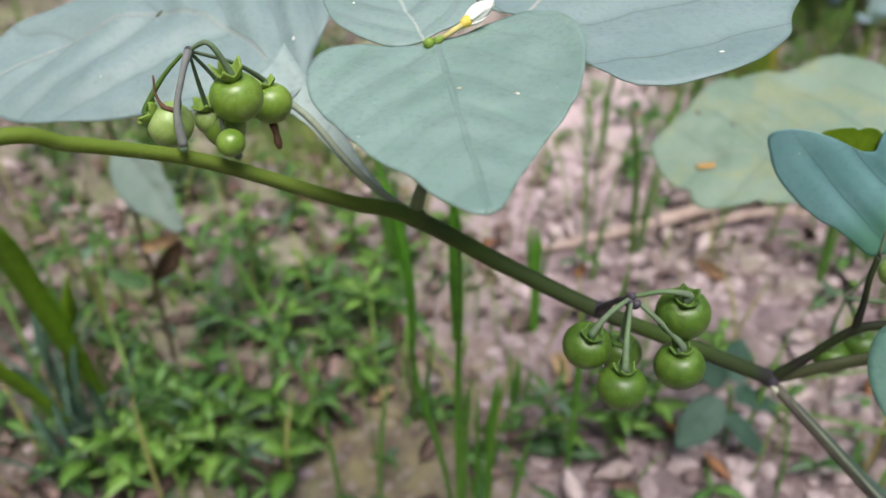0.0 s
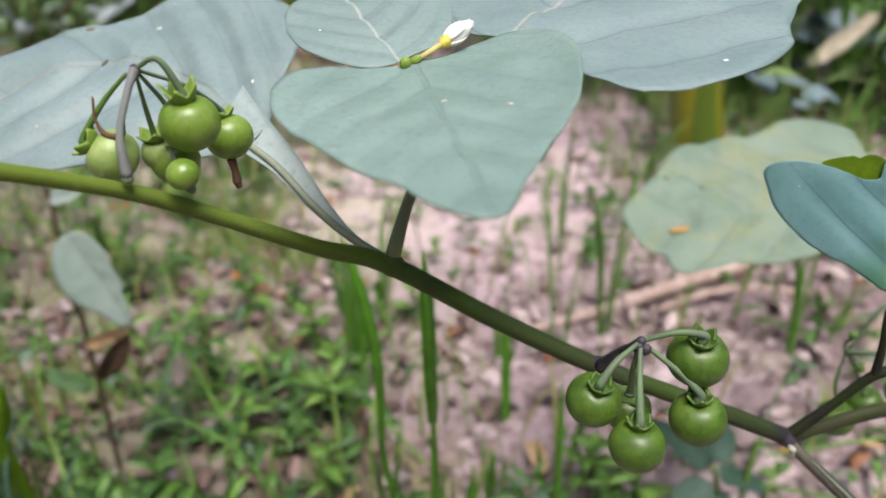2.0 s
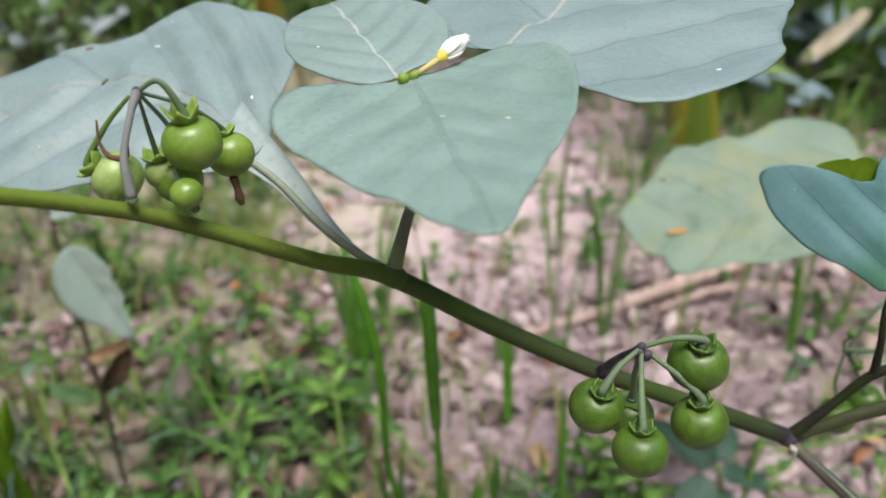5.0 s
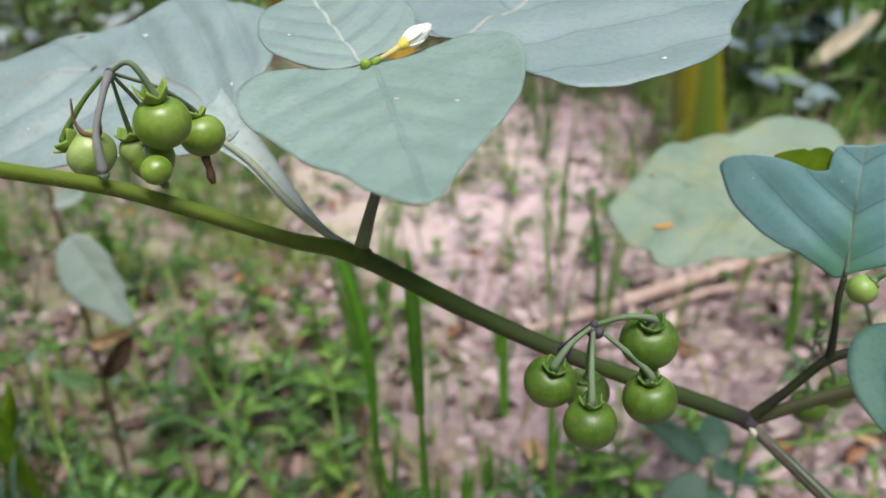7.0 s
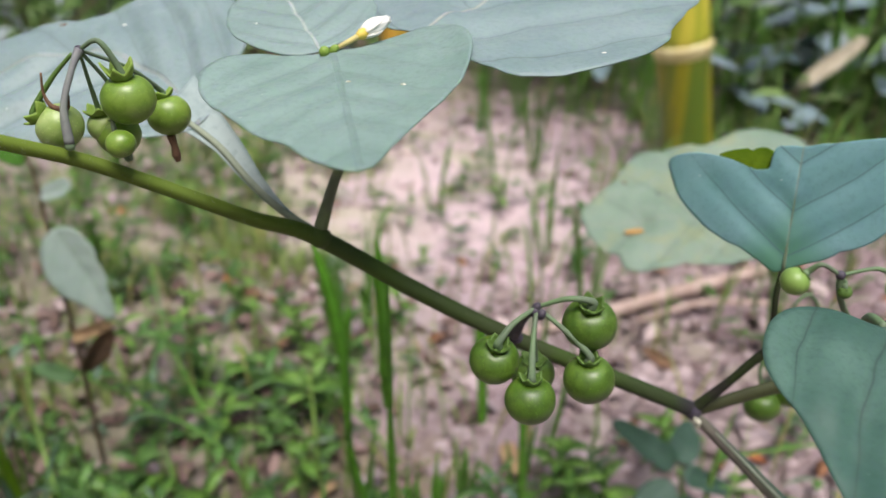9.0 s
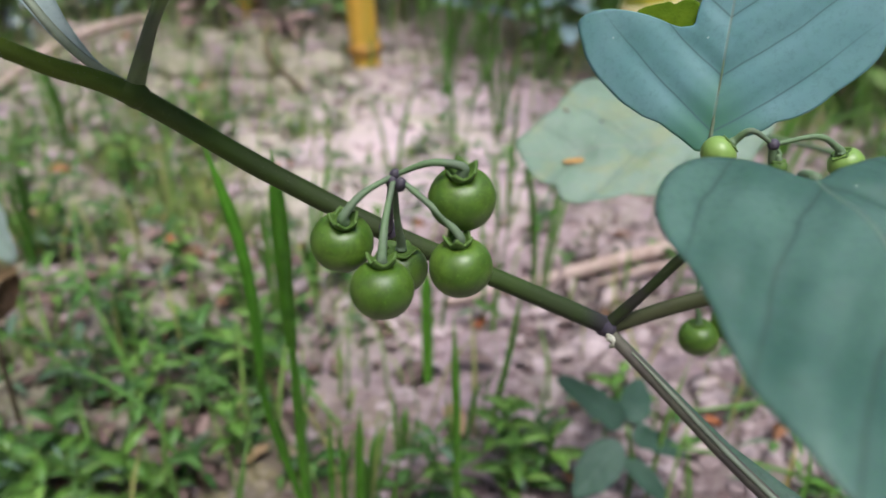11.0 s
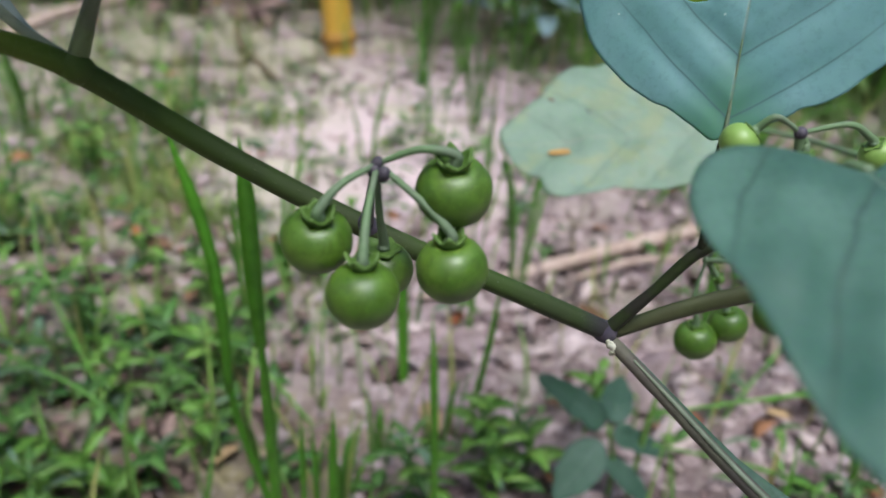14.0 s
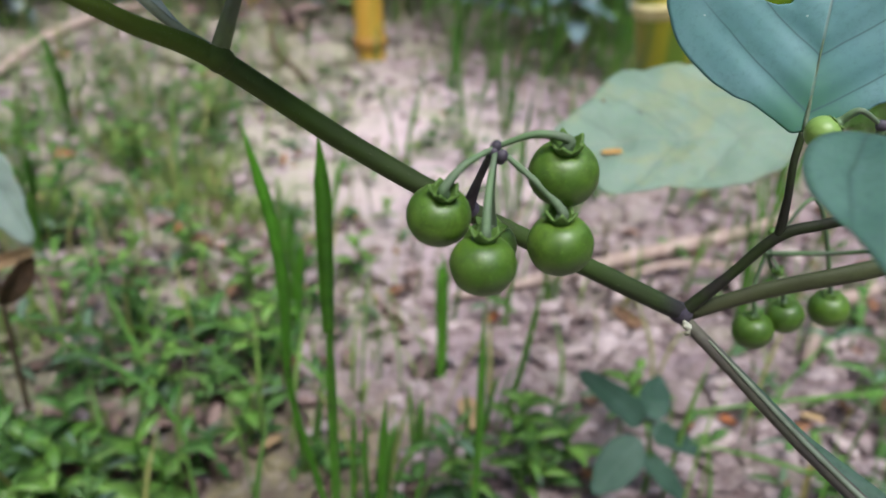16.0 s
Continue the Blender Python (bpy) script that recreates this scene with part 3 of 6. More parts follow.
def grass_blade(points, width, twist=0.0, fold=0.25, bm=None, steps=6, tip=0.5):
    """A folded, tapering blade along a smooth line: widest in its lower half, pointed at its end."""
    bm = bm or bmesh.new()
    line = curve_points([Vector(p) for p in points], steps)
    n = len(line)
    rows = []
    for i, c in enumerate(line):
        s = i / (n - 1)
        d = (line[min(i + 1, n - 1)] - line[max(i - 1, 0)]).normalized()
        across = Vector((math.cos(twist + s * 0.5), math.sin(twist + s * 0.5), 0))
        across = (across - d * across.dot(d)).normalized()
        out = across.cross(d)
        w = width / 2 * (0.62 + 0.9 * s * (1.2 - s)) * min(1, (1 - s) / tip + 0.02)
        rows.append([bm.verts.new(c - across * w + out * w * fold), bm.verts.new(c - out * w * 0.12), bm.verts.new(c + across * w + out * w * fold), bm.verts.new(c + out * w * 0.16)])
    for a, b in zip(rows, rows[1:]):
        for j in range(4):
            bm.faces.new((a[j], a[(j + 1) % 4], b[(j + 1) % 4], b[j]))
    bm.faces.new(rows[0][::-1])
    bm.faces.new(rows[-1])
    return bm


def ground_z(x, y):
    p = Vector((x, y, 0))
    return 0.010 * noise.noise(p * 3.1) + 0.007 * noise.noise(p * 9 + Vector((3, 1, 0))) + 0.004 * noise.noise(p * 27)


# ---- the ground ----
def axis_steps(lo, hi, step, far):
    out = list(np.arange(lo, hi + step / 2, step))
    left, right, d = [], [], step
    a, b = lo, hi
    while a > -far:
        d *= 1.35
        a -= d
        b += d
        left.append(a)
        right.append(b)
    return left[::-1] + out + right


def ground_sheet():
    xs, ys = axis_steps(-0.7, 1.1, 0.010, 70), axis_steps(0.1, 1.7, 0.010, 70)
    verts = [(x, y, ground_z(x, y)) for y in ys for x in xs]
    w = len(xs)
    faces = [(j * w + i, j * w + i + 1, (j + 1) * w + i + 1, (j + 1) * w + i) for j in range(len(ys) - 1) for i in range(w - 1)]
    me = bpy.data.meshes.new("ground")
    me.from_pydata(verts, [], faces)
    me.polygons.foreach_set("use_smooth", [True] * len(me.polygons))
    me.materials.append(M_SOIL)
    return tagged(new("ground", me), "pinkish bare garden soil with mossy patches", "ground", kind="structure")


ground_sheet()


# ---- the nightshade ----
plant = thing("nightshade_plant", mm(-150, -20, 0), "green nightshade plant with unripe berries and broad leaves", "plant")
STEM = [mm(-150, -20, -4), mm(-138, -5, 120), mm(-95, 30, 240), mm(-45, 52, 300), mm(-12, 76, 301.9), mm(-4, 84.3, 297.3), mm(2, 90, 293.4), mm(8.6, 95.6, 289.0), mm(16, 100.4, 283.7),
        mm(23.2, 104, 278.8), mm(30.8, 108.5, 273.3), mm(41.0, 113, 267.7), mm(59.7, 115, 255.0), mm(80, 115, 243.8), mm(102, 116, 233.2), mm(120.6, 117, 224)]
part("main_stem", tube(STEM, [0.0026, 0.0022, 0.0017, 0.0013, 0.00115, 0.00115, 0.00115, 0.0012, 0.00125, 0.0013, 0.0014, 0.0017, 0.0018, 0.0017, 0.0017, 0.0018], 20, 10, ribs=0.03, lumps=0.05), M_STEM, plant,
     "ribbed stem, green turning purple-brown")
part("node", ball(bmesh.new(), mm(41.6, 113, 267.6), 0.0021, Vector((0.6, 0, -0.4)), 1.25, 20, 14, 0), M_STEM, plant)
part("node", ball(bmesh.new(), mm(119.8, 117, 224.2), 0.0020, Vector((0.8, 0, -0.5)), 1.2, 20, 14, 0), M_STALK_DARK, plant)
part("node", ball(bmesh.new(), mm(79.6, 114.6, 244.6), 0.0017, Vector((0.8, 0, -0.5)), 1.3, 20, 14, 0), M_STALK_DARK, plant)
part("leaf_scar", tube([mm(119.9, 114.9, 223.8), mm(120.5, 115.1, 222.8), mm(121.3, 115.1, 222.3), mm(121.6, 115.3, 221.2), mm(120.7, 115.3, 220.6)], [0.0004, 0.0010, 0.0006, 0.0011, 0.0004], 9, 5, flat=0.6, lumps=0.5), M_SCAR, plant, "pale torn leaf scar")



def hairs(points, radius, count, seed):
    """Short fine hairs standing off a stalk."""
    rng = random.Random(seed)
    bm = bmesh.new()
    line = curve_points(points, 24)
    for _ in range(count):
        i = rng.randrange(1, len(line) - 1)
        d = (line[i + 1] - line[i - 1]).normalized()
        out = Vector((rng.gauss(0, 1), rng.gauss(0, 1), rng.gauss(0, 1)))
        out = (out - d * out.dot(d)).normalized()
        c = line[i] + d * rng.uniform(-0.5, 0.5) * (line[i + 1] - line[i]).length + out * radius * 0.95
        tip = c + (out + d * rng.uniform(-0.6, 0.6)).normalized() * rng.uniform(0.00025, 0.0006)
        side = out.cross(d) * 0.00003
        a = [bm.verts.new(c + side), bm.verts.new(c - side * 0.5 + d * 0.00003), bm.verts.new(c - side * 0.5 - d * 0.00003)]
        top = bm.verts.new(tip)
        for k in range(3):
            bm.faces.new((a[k], a[(k + 1) % 3], top))
    return bm


tagged(part("stem_hair", hairs(STEM[4:], 0.00150, 1500, 3), M_PETIOLE, plant, "fine pale stem hairs"), kind="stuff")

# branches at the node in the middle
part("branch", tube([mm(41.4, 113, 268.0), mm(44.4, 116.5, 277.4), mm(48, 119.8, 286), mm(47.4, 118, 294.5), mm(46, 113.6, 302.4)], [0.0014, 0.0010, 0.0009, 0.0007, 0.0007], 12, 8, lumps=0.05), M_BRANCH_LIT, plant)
part("branch", tube([mm(48, 119.8, 286), mm(52, 122, 293), mm(58, 121.6, 298.4), mm(65.5, 119, 302.6)], [0.0010, 0.0008, 0.0008, 0.0006], 10, 8), M_STALK, plant)

def wing_mesh(line, right, left, face, thick=0.00022):
    """A thin green wing on both sides of a leaf stalk, its widths given from end to end."""
    pts = curve_points(line, 8)
    bm = bmesh.new()
    rows = []
    for i, c in enumerate(pts):
        d = (pts[min(i + 1, len(pts) - 1)] - pts[max(i - 1, 0)]).normalized()
        side = d.cross(face).normalized()
        f = i / (len(pts) - 1) * (len(right) - 1)
        k = min(int(f), len(right) - 2)
        r, l = (w[k] + (w[k + 1] - w[k]) * (f - k) for w in (right, left))
        up = side.cross(d).normalized()
        top = [c + side * l + up * l * 0.2, c + side * l * 0.5, c - side * r * 0.34, c - side * r * 0.67 + up * r * 0.06, c - side * r + up * r * 0.16]
        rows.append([bm.verts.new(p) for p in top] + [bm.verts.new(p - up * thick) for p in reversed(top)])
    n = len(rows[0])
    for a, b in zip(rows, rows[1:]):
        for j in range(n):
            bm.faces.new((a[j], a[(j + 1) % n], b[(j + 1) % n], b[j]))
    bm.faces.new(rows[0][::-1])
    bm.faces.new(rows[-1])
    bmesh.ops.recalc_face_normals(bm, faces=bm.faces)
    return bm


# the fork and what grows from it
BRANCH_A = [mm(120.4, 117, 224.6), mm(126, 115.5, 233), mm(132, 114, 242), mm(138.8, 112, 245.8), mm(152, 109, 252), mm(168, 112, 262)]
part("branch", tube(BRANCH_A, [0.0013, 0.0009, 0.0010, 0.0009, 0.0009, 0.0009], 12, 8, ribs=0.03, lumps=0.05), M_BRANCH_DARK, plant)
part("branch", tube([mm(120.8, 117.6, 223.6), mm(135, 117.5, 229.5), mm(153, 117, 235.1), mm(185, 122, 243), mm(215, 150, 235)], [0.0015, 0.0016, 0.0018, 0.0016, 0.0013], 12, 8, ribs=0.08, flat=0.75, lumps=0.04),
     M_PET_OLIVE, plant, "flattened olive-green side branch")
PET_D = [mm(120.6, 117, 223), mm(124, 114.3, 220.3), mm(130, 109.5, 215.6), mm(140, 101.5, 207.8), mm(151, 93, 200.4), mm(168, 80, 190.5)]
part("petiole", tube(PET_D, [0.0012, 0.0012, 0.0012, 0.0013, 0.0014, 0.0014], 12, 8, ribs=0.04, lumps=0.05), M_PET_GREY, plant, "grey-brown channelled petiole")
part("stripe", tube([p + Vector((0.0005, -0.0011, 0.0007)) for p in PET_D[1:]], [0.0002, 0.0004, 0.0005, 0.0006, 0.0006], 8, 8), M_PETIOLE, plant, "pale stripe along the petiole")


part("petiole_wing", wing_mesh([p + Vector((0.0003, 0.0004, -0.0002)) for p in PET_D], [0.0010, 0.0012, 0.0014, 0.0020, 0.0042, 0.0090], [0.0008, 0.0010, 0.0012, 0.0014, 0.0020, 0.0034], Vector((0, -0.45, 0.89))), M_LEAF_HERB, plant, "dark green wing along the petiole")

# leaves
leaf_obs = []


def leaf(base, tip, normal, centre, radii, shape, mat, label):
    leaf_obs.append(part("leaf", blade_mesh(base, tip, normal, centre, radii, **shape), mat, plant, label))


# the broad one behind the older berries
leaf((17, 128, 284), (-52, 138, 281), (-0.10, -0.41, 0.91), (30, -18),
     (43.0, 47.5, 48.0, 43.5, 37.8, 31.8, 27.6, 24.6, 23.2, 23.4, 24.3, 26.5, 30.5, 34.2, 33.3, 31.3, 31.2, 32.6, 34.0, 35.7, 34.8, 31.2, 30.5, 30.1, 27.7, 23.9, 22.1, 22.2, 24.0, 26.4, 29.3, 33.7),
     dict(fold=0.05, bow=-23, wave=1.6, seed=1, quilt=1.5, count=3.8, ragged=0.03), M_LEAF_BLUE, "broad bluish-green leaf with soft pale veins")
# the heart-shaped one over the middle
leaf((46, 113, 303), (55, 69.5, 298.6), (0, 0, 1), (18, 0),
     (29.6, 24.2, 21.0, 19.1, 18.4, 17.9, 18.3, 18.7, 19.7, 21.3, 23.3, 25.2, 27.2, 27.3, 23.8, 18.8, 17.4, 17.4, 19.0, 22.5, 25.1, 24.9, 23.0, 21.1, 19.4, 18.4, 18.1, 18.2, 18.8, 19.9, 21.7, 25.9),
     dict(fold=-0.04, wave=1.2, lift=(-0.1, 0.5), droop=-0.02, seed=2, quilt=0.4, ragged=0.005), M_LEAF_HEART, "heart-shaped bluish-green leaf with its tip hanging")
leaf((46, 114.5, 303), (33, 146.5, 308.5), (-0.03, -0.2, 0.98), (15, 0),
     (20.0, 19.0, 17.7, 15.8, 15.4, 16.0, 16.8, 17.9, 15.0, 13.8, 12.8, 12.0, 12.4, 13.4, 15.3, 17.6),
     dict(fold=0.08, wave=0.7, shift=2.4, seed=3, quilt=0.6), M_LEAF, "rounded bluish-green leaf with a pale midrib")
leaf((62, 113, 303.8), (100, 183, 309.5), (0, -0.02, 1), (28, 0),
     (52.0, 43.0, 39.9, 37.2, 33.8, 30.1, 26.2, 25.9, 25.2, 23.8, 22.6, 36.0, 42.2, 40.0, 37.9, 34.2, 36.2, 41.1, 43.9, 46.7),
     dict(fold=0.02, wave=1.2, shift=4.5, seed=4, quilt=0.9, count=3.2, ragged=0.035), M_LEAF_WIDE, "large bluish-green leaf with a wavy edge")
# the young one above the fork, with a torn edge
leaf((131.9, 115.65, 259.6), (134.4, 123.8, 282.3), (-0.47, -0.814, 0.342), (12.9, 0),
     (11.8, 11.9, 12.0, 12.1, 10.5, 8.9, 9.3, 10.9, 16.7, 22.5, 25.6, 24.0, 22.3, 20.3, 18.3, 16.7, 15.2, 14.1, 12.9, 12.4, 12.3, 12.4, 12.8, 13.3, 12.6, 11.8, 11.5, 11.3, 11.4, 11.6, 11.8, 12.0, 13.2, 14.4, 15.6, 16.8, 19.0, 21.4, 23.2, 25.1, 26.3, 24.6, 20.9, 17.8, 15.6, 13.9, 13.1, 12.2),
     dict(fold=0.04, wave=0.4, seed=5, quilt=0.35, count=2.6, sweep=(0.80, 0.0), start=0.19, ragged=0.006, spokes=160), M_LEAF_DARK, "dark bluish-green leaf with a torn upper edge")
# the large one close to the lens
leaf((131, 79.5, 270), (134, 18, 259.1), (0, -0.174, 0.985), (24, 0),
     (38.5, 36.0, 32.5, 28.5, 25.2, 22.6, 21.2, 20.6, 20.3, 20.2, 20.5, 21.6, 24.0, 26.8, 29.5, 31.0, 30.6, 27.5, 24.6, 28.8, 30.9, 31.0, 29.6, 27.4, 24.6, 21.8, 20.4, 20.1, 20.3, 20.9, 21.7, 22.8, 25.2, 28.5, 32.5, 36.0),
     dict(fold=0.03, wave=0.9, seed=6, quilt=1.3, count=3.6, sweep=(1.15, 0.9), ragged=0.012, spokes=160), M_LEAF_BROAD, "large quilted green leaf with a notched base")
# the yellowing one further off
leaf((205, 250, 215), (118, 252, 205), (-0.12, -0.41, 0.90), (40, 0),
     (46.5, 45.3, 43.6, 41.6, 39.5, 33.9, 28.1, 25.2, 23.6, 23.1, 23.3, 23.4, 24.0, 25.3, 26.9, 28.4, 30.0, 31.5, 33.4, 36.2, 40.0, 45.3, 50.6, 53.2, 58.8, 56.7, 55.1, 48.5, 41.1, 38.9, 38.5, 38.7, 39.7, 40.4, 40.8, 39.8, 40.2, 41.0, 43.4, 47.5),
     dict(fold=0.03, wave=2.0, seed=7, ragged=0.03, quilt=0.9, bites=((0.42, 2.5, 0.07), (1.05, 1.5, 0.06), (-0.65, 2.0, 0.09), (-1.3, 1.8, 0.06), (-1.75, 1.5, 0.08))), M_LEAF_YELLOW, "yellowing mottled green leaf with an uneven edge")
# the one that the pale petiole carries
leaf((160, 85, 192), (222, 50, 146), (0.25, -0.5, 0.80), (28, 0),
     (36, 30, 24, 20, 18, 19, 21, 24, 26, 24, 21, 19, 18, 20, 24, 30),
     dict(fold=0.1, wave=1.0, seed=8), M_LEAF_DARK, "dark green lower leaf")

def fleck(leaf, at, long, wide, material, label, seed):
    """A small dry or white mark lying on a leaf's upper face."""
    me = leaf.data
    tree = BVHTree.FromPolygons([v.co for v in me.vertices], [p.vertices for p in me.polygons])
    n = Vector((0, -0.35, 0.94))
    hit, out, _, _ = tree.ray_cast(Vector(at) * 0.001 + n * 0.02, -n)
    if hit is None:
        return
    rng = random.Random(seed)
    a = out.orthogonal().normalized()
    c = out.cross(a)
    turn = rng.random() * 3
    a, c = a * math.cos(turn) + c * math.sin(turn), c * math.cos(turn) - a * math.sin(turn)
    bm = bmesh.new()
    top = bm.verts.new(hit + out * 0.00016)
    ring = []
    for k in range(10):
        f = 2 * math.pi * k / 10
        q = rng.uniform(0.7, 1.2) * 0.0005
        ring.append(bm.verts.new(hit + a * math.cos(f) * long * q + c * math.sin(f) * wide * q + out * 0.00005))
    for k in range(10):
        bm.faces.new((top, ring[k], ring[(k + 1) % 10]))
    low = [bm.verts.new(v.co - out * 0.00012) for v in ring]
    for k in range(10):
        bm.faces.new((ring[k], low[k], low[(k + 1) % 10], ring[(k + 1) % 10]))
    part("fleck", bm, material, leaf, label)


for i, (k, at, l, w, mat) in enumerate(((0, (-24.2, 164.8, 296.1), 1.8, 0.8, M_DRY), (0, (-18.1, 154.4, 292.0), 2.6, 1.0, M_BRANCH), (0, (-8.9, 162.9, 296.9), 1.2, 0.8, M_PETAL), (0, (14.4, 142.7, 290.3), 0.8, 0.6, M_PETAL), (2, (30.8, 124.6, 304.6), 0.8, 0.6, M_PETAL),
        (3, (65.3, 157.3, 304.7), 1.0, 0.8, M_PETAL), (3, (90.4, 105.8, 303.7), 0.8, 0.6, M_PETAL), (3, (91.0, 156.1, 304.7), 2.0, 1.4, M_BRANCH_DARK), (3, (102.4, 147.7, 304.5), 1.6, 1.0, M_SCAR), (1, (50.8, 95.3, 303.0), 1.2, 0.8, M_SCAR), (1, (59.1, 93.8, 303.0), 1.1, 0.8, M_SCAR),
        (6, (137.4, 270.3, 215.2), 2.6, 1.6, M_DRY), (6, (149.3, 263.3, 213.6), 2.4, 1.6, M_STALK_DARK))):
    fleck(leaf_obs[k], at, l, w, mat, "white fleck" if mat == M_PETAL else "small dry fleck", i)

# leaf stalks
PET_L = [mm(8, 132.5, 287.0), mm(14, 129, 284.8), mm(21, 125, 281), mm(28, 119.6, 275.6), mm(34, 115.8, 271.8), mm(40.4, 112.8, 268.8)]
part("petiole", tube([p + Vector((0, -0.0002, 0.0003)) for p in PET_L], [0.0004, 0.0006, 0.0007, 0.0007, 0.0007, 0.0009], 10, 8), M_PETIOLE, plant, "pale petiole with narrow wings")
part("petiole_wing", wing_mesh(PET_L, [0.0095, 0.0066, 0.0042, 0.0025, 0.0012, 0.0004], [0.0040, 0.0022, 0.0012, 0.0008, 0.0006, 0.0004], Vector((-0.10, -0.41, 0.91))), M_LEAF_WING, plant, "bluish-green wing along the petiole")
part("petiole", tube([mm(132, 114, 242), mm(131.6, 114, 249), mm(131.2, 114.6, 255), mm(131.7, 115.4, 259.8)], [0.0009, 0.00065, 0.0006, 0.0006], 10, 8), M_BRANCH_DARK, plant)
part("midrib", tube([mm(131.8, 115.4, 259.8), mm(132.9, 118.9, 269.0), mm(133.8, 121.9, 277.5)], [0.0004, 0.00012, 0.00006], 8, 6), M_STALK, leaf_obs[4], "pale raised midrib")
part("petiole", tube([mm(131, 80.0, 269.8), mm(133, 87, 267), mm(140, 99, 257), mm(147, 109.6, 250.4)], [0.0007, 0.0008, 0.0009, 0.0010], 10, 8), M_STALK, plant)
part("petiole", tube([mm(205, 250, 215), mm(214, 235, 217), mm(216, 200, 224), mm(208, 146, 238)], [0.0008, 0.0009, 0.0010, 0.0011], 10, 8), M_STALK, plant)
part("curled_edge", blade_mesh((132.3, 116.4, 259.3), (134.8, 124.55, 282.0), (-0.47, -0.814, 0.342), (21.1, 9.2), (2.0, 2.5, 2.9, 4.2, 6.3, 4.3, 3.4, 2.7, 2.9, 3.2, 3.7, 4.8, 4.8, 4.7, 3.9, 2.8), fold=0.04, wave=0.4, seed=5, spokes=48, rings=8), M_LEAF_LIT, leaf_obs[4], "curled leaf edge in lit-through olive green")
part("spot", blade_mesh((141.0, 246.4, 206.4), (133.6, 246.4, 205.6), (-0.12, -0.41, 0.90), (3.6, 0), (4.0, 2.2, 1.2, 1.1, 1.3, 2.2, 3.8, 2.4, 1.4, 1.1, 1.2, 2.0), wave=0.3, seed=10, spokes=24, rings=4), M_SPOT, leaf_obs[6], "small orange-brown spot")

# older berries on the stem
ped1, hub1 = mm(8.3, 93.2, 292.6), mm(9.6, 99.6, 305.4)
stalk1 = part("peduncle", tube([ped1, mm(8.0, 94.5, 298), mm(9.0, 97.4, 303), hub1], [0.0008, 0.00052, 0.00048, 0.0007], 10, 8, lumps=0.12), M_STALK_LIT, plant, "grey-green berry stalk")
part("knob", ball(bmesh.new(), ped1 + mm(0, 0, -0.3), 0.0008, Vector((0, 0, 1)), 1.0, 12, 8, 0), M_STALK, stalk1)
part("knob", ball(bmesh.new(), hub1, 0.0007, Vector((0, 0, 1)), 1.0, 12, 8, 0), M_STALK_DARK, stalk1)
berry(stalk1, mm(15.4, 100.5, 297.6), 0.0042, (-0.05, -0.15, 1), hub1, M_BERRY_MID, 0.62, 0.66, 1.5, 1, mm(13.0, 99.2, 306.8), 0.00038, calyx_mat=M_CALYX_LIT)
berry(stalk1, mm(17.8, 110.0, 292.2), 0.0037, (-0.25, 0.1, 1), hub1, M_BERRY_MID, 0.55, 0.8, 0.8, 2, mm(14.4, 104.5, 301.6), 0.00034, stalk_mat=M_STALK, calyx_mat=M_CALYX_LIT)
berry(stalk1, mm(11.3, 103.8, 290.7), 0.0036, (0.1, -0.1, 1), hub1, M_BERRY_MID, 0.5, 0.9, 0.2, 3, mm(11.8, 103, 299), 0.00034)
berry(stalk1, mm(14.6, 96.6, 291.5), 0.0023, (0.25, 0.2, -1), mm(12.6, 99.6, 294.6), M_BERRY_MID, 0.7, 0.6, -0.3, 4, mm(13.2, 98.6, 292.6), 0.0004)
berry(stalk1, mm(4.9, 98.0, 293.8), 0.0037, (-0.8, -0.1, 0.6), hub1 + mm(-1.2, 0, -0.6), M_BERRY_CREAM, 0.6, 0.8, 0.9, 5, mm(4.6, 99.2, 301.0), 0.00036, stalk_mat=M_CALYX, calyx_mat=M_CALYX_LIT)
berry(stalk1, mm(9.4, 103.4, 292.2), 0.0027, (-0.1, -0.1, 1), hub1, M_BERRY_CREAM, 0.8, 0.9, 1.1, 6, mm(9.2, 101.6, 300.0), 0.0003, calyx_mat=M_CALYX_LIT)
part("withered_flower", tube([mm(17.9, 109.0, 288.9), mm(18.3, 108.8, 287.0), mm(18.4, 108.8, 285.4), mm(18.7, 108.6, 284.2)], [0.0012, 0.0008, 0.0011, 0.0006], 9, 5, flat=0.6, lumps=0.4), M_DRY, stalk1, "withered brown flower remnant")
part("withered_pedicel", tube([mm(4.6, 96.6, 302.6), mm(4.3, 96.6, 299.4), mm(5.2, 96.6, 297.4), mm(7.2, 96.6, 297.2), mm(7.8, 96.8, 299.2)], [0.00016, 0.00022, 0.0004, 0.0005, 0.0003], 8, 6), M_DRY, stalk1, "thin dried flower stalk")

# berries over the fork
ped2, hub2 = mm(79.6, 113.4, 245.6), mm(81.6, 98.3, 261.5)
stalk2 = part("peduncle", tube([ped2, mm(80.4, 107, 253), mm(81.0, 101.6, 258.2), hub2], [0.0011, 0.0006, 0.00055, 0.0007], 10, 8, lumps=0.08), M_STALK_DARK, plant, "dark purple berry stalk")
for at, size in ((mm(0, 0, 0), 0.0008), (mm(0.8, -0.6, -1.2), 0.0009), (mm(-0.4, -0.4, -0.9), 0.0008)):
    part("knob", ball(bmesh.new(), hub2 + at, size, Vector((0.3, -0.5, 1)), 1.4, 12, 8, 0), M_STALK_DARK, stalk2)
berry(stalk2, mm(91.2, 98.4, 258.1), 0.0049, (-0.05, -0.28, 1), hub2, M_BERRY, 0.60, 0.54, 0.95, 11, mm(86.6, 97.0, 264.0))
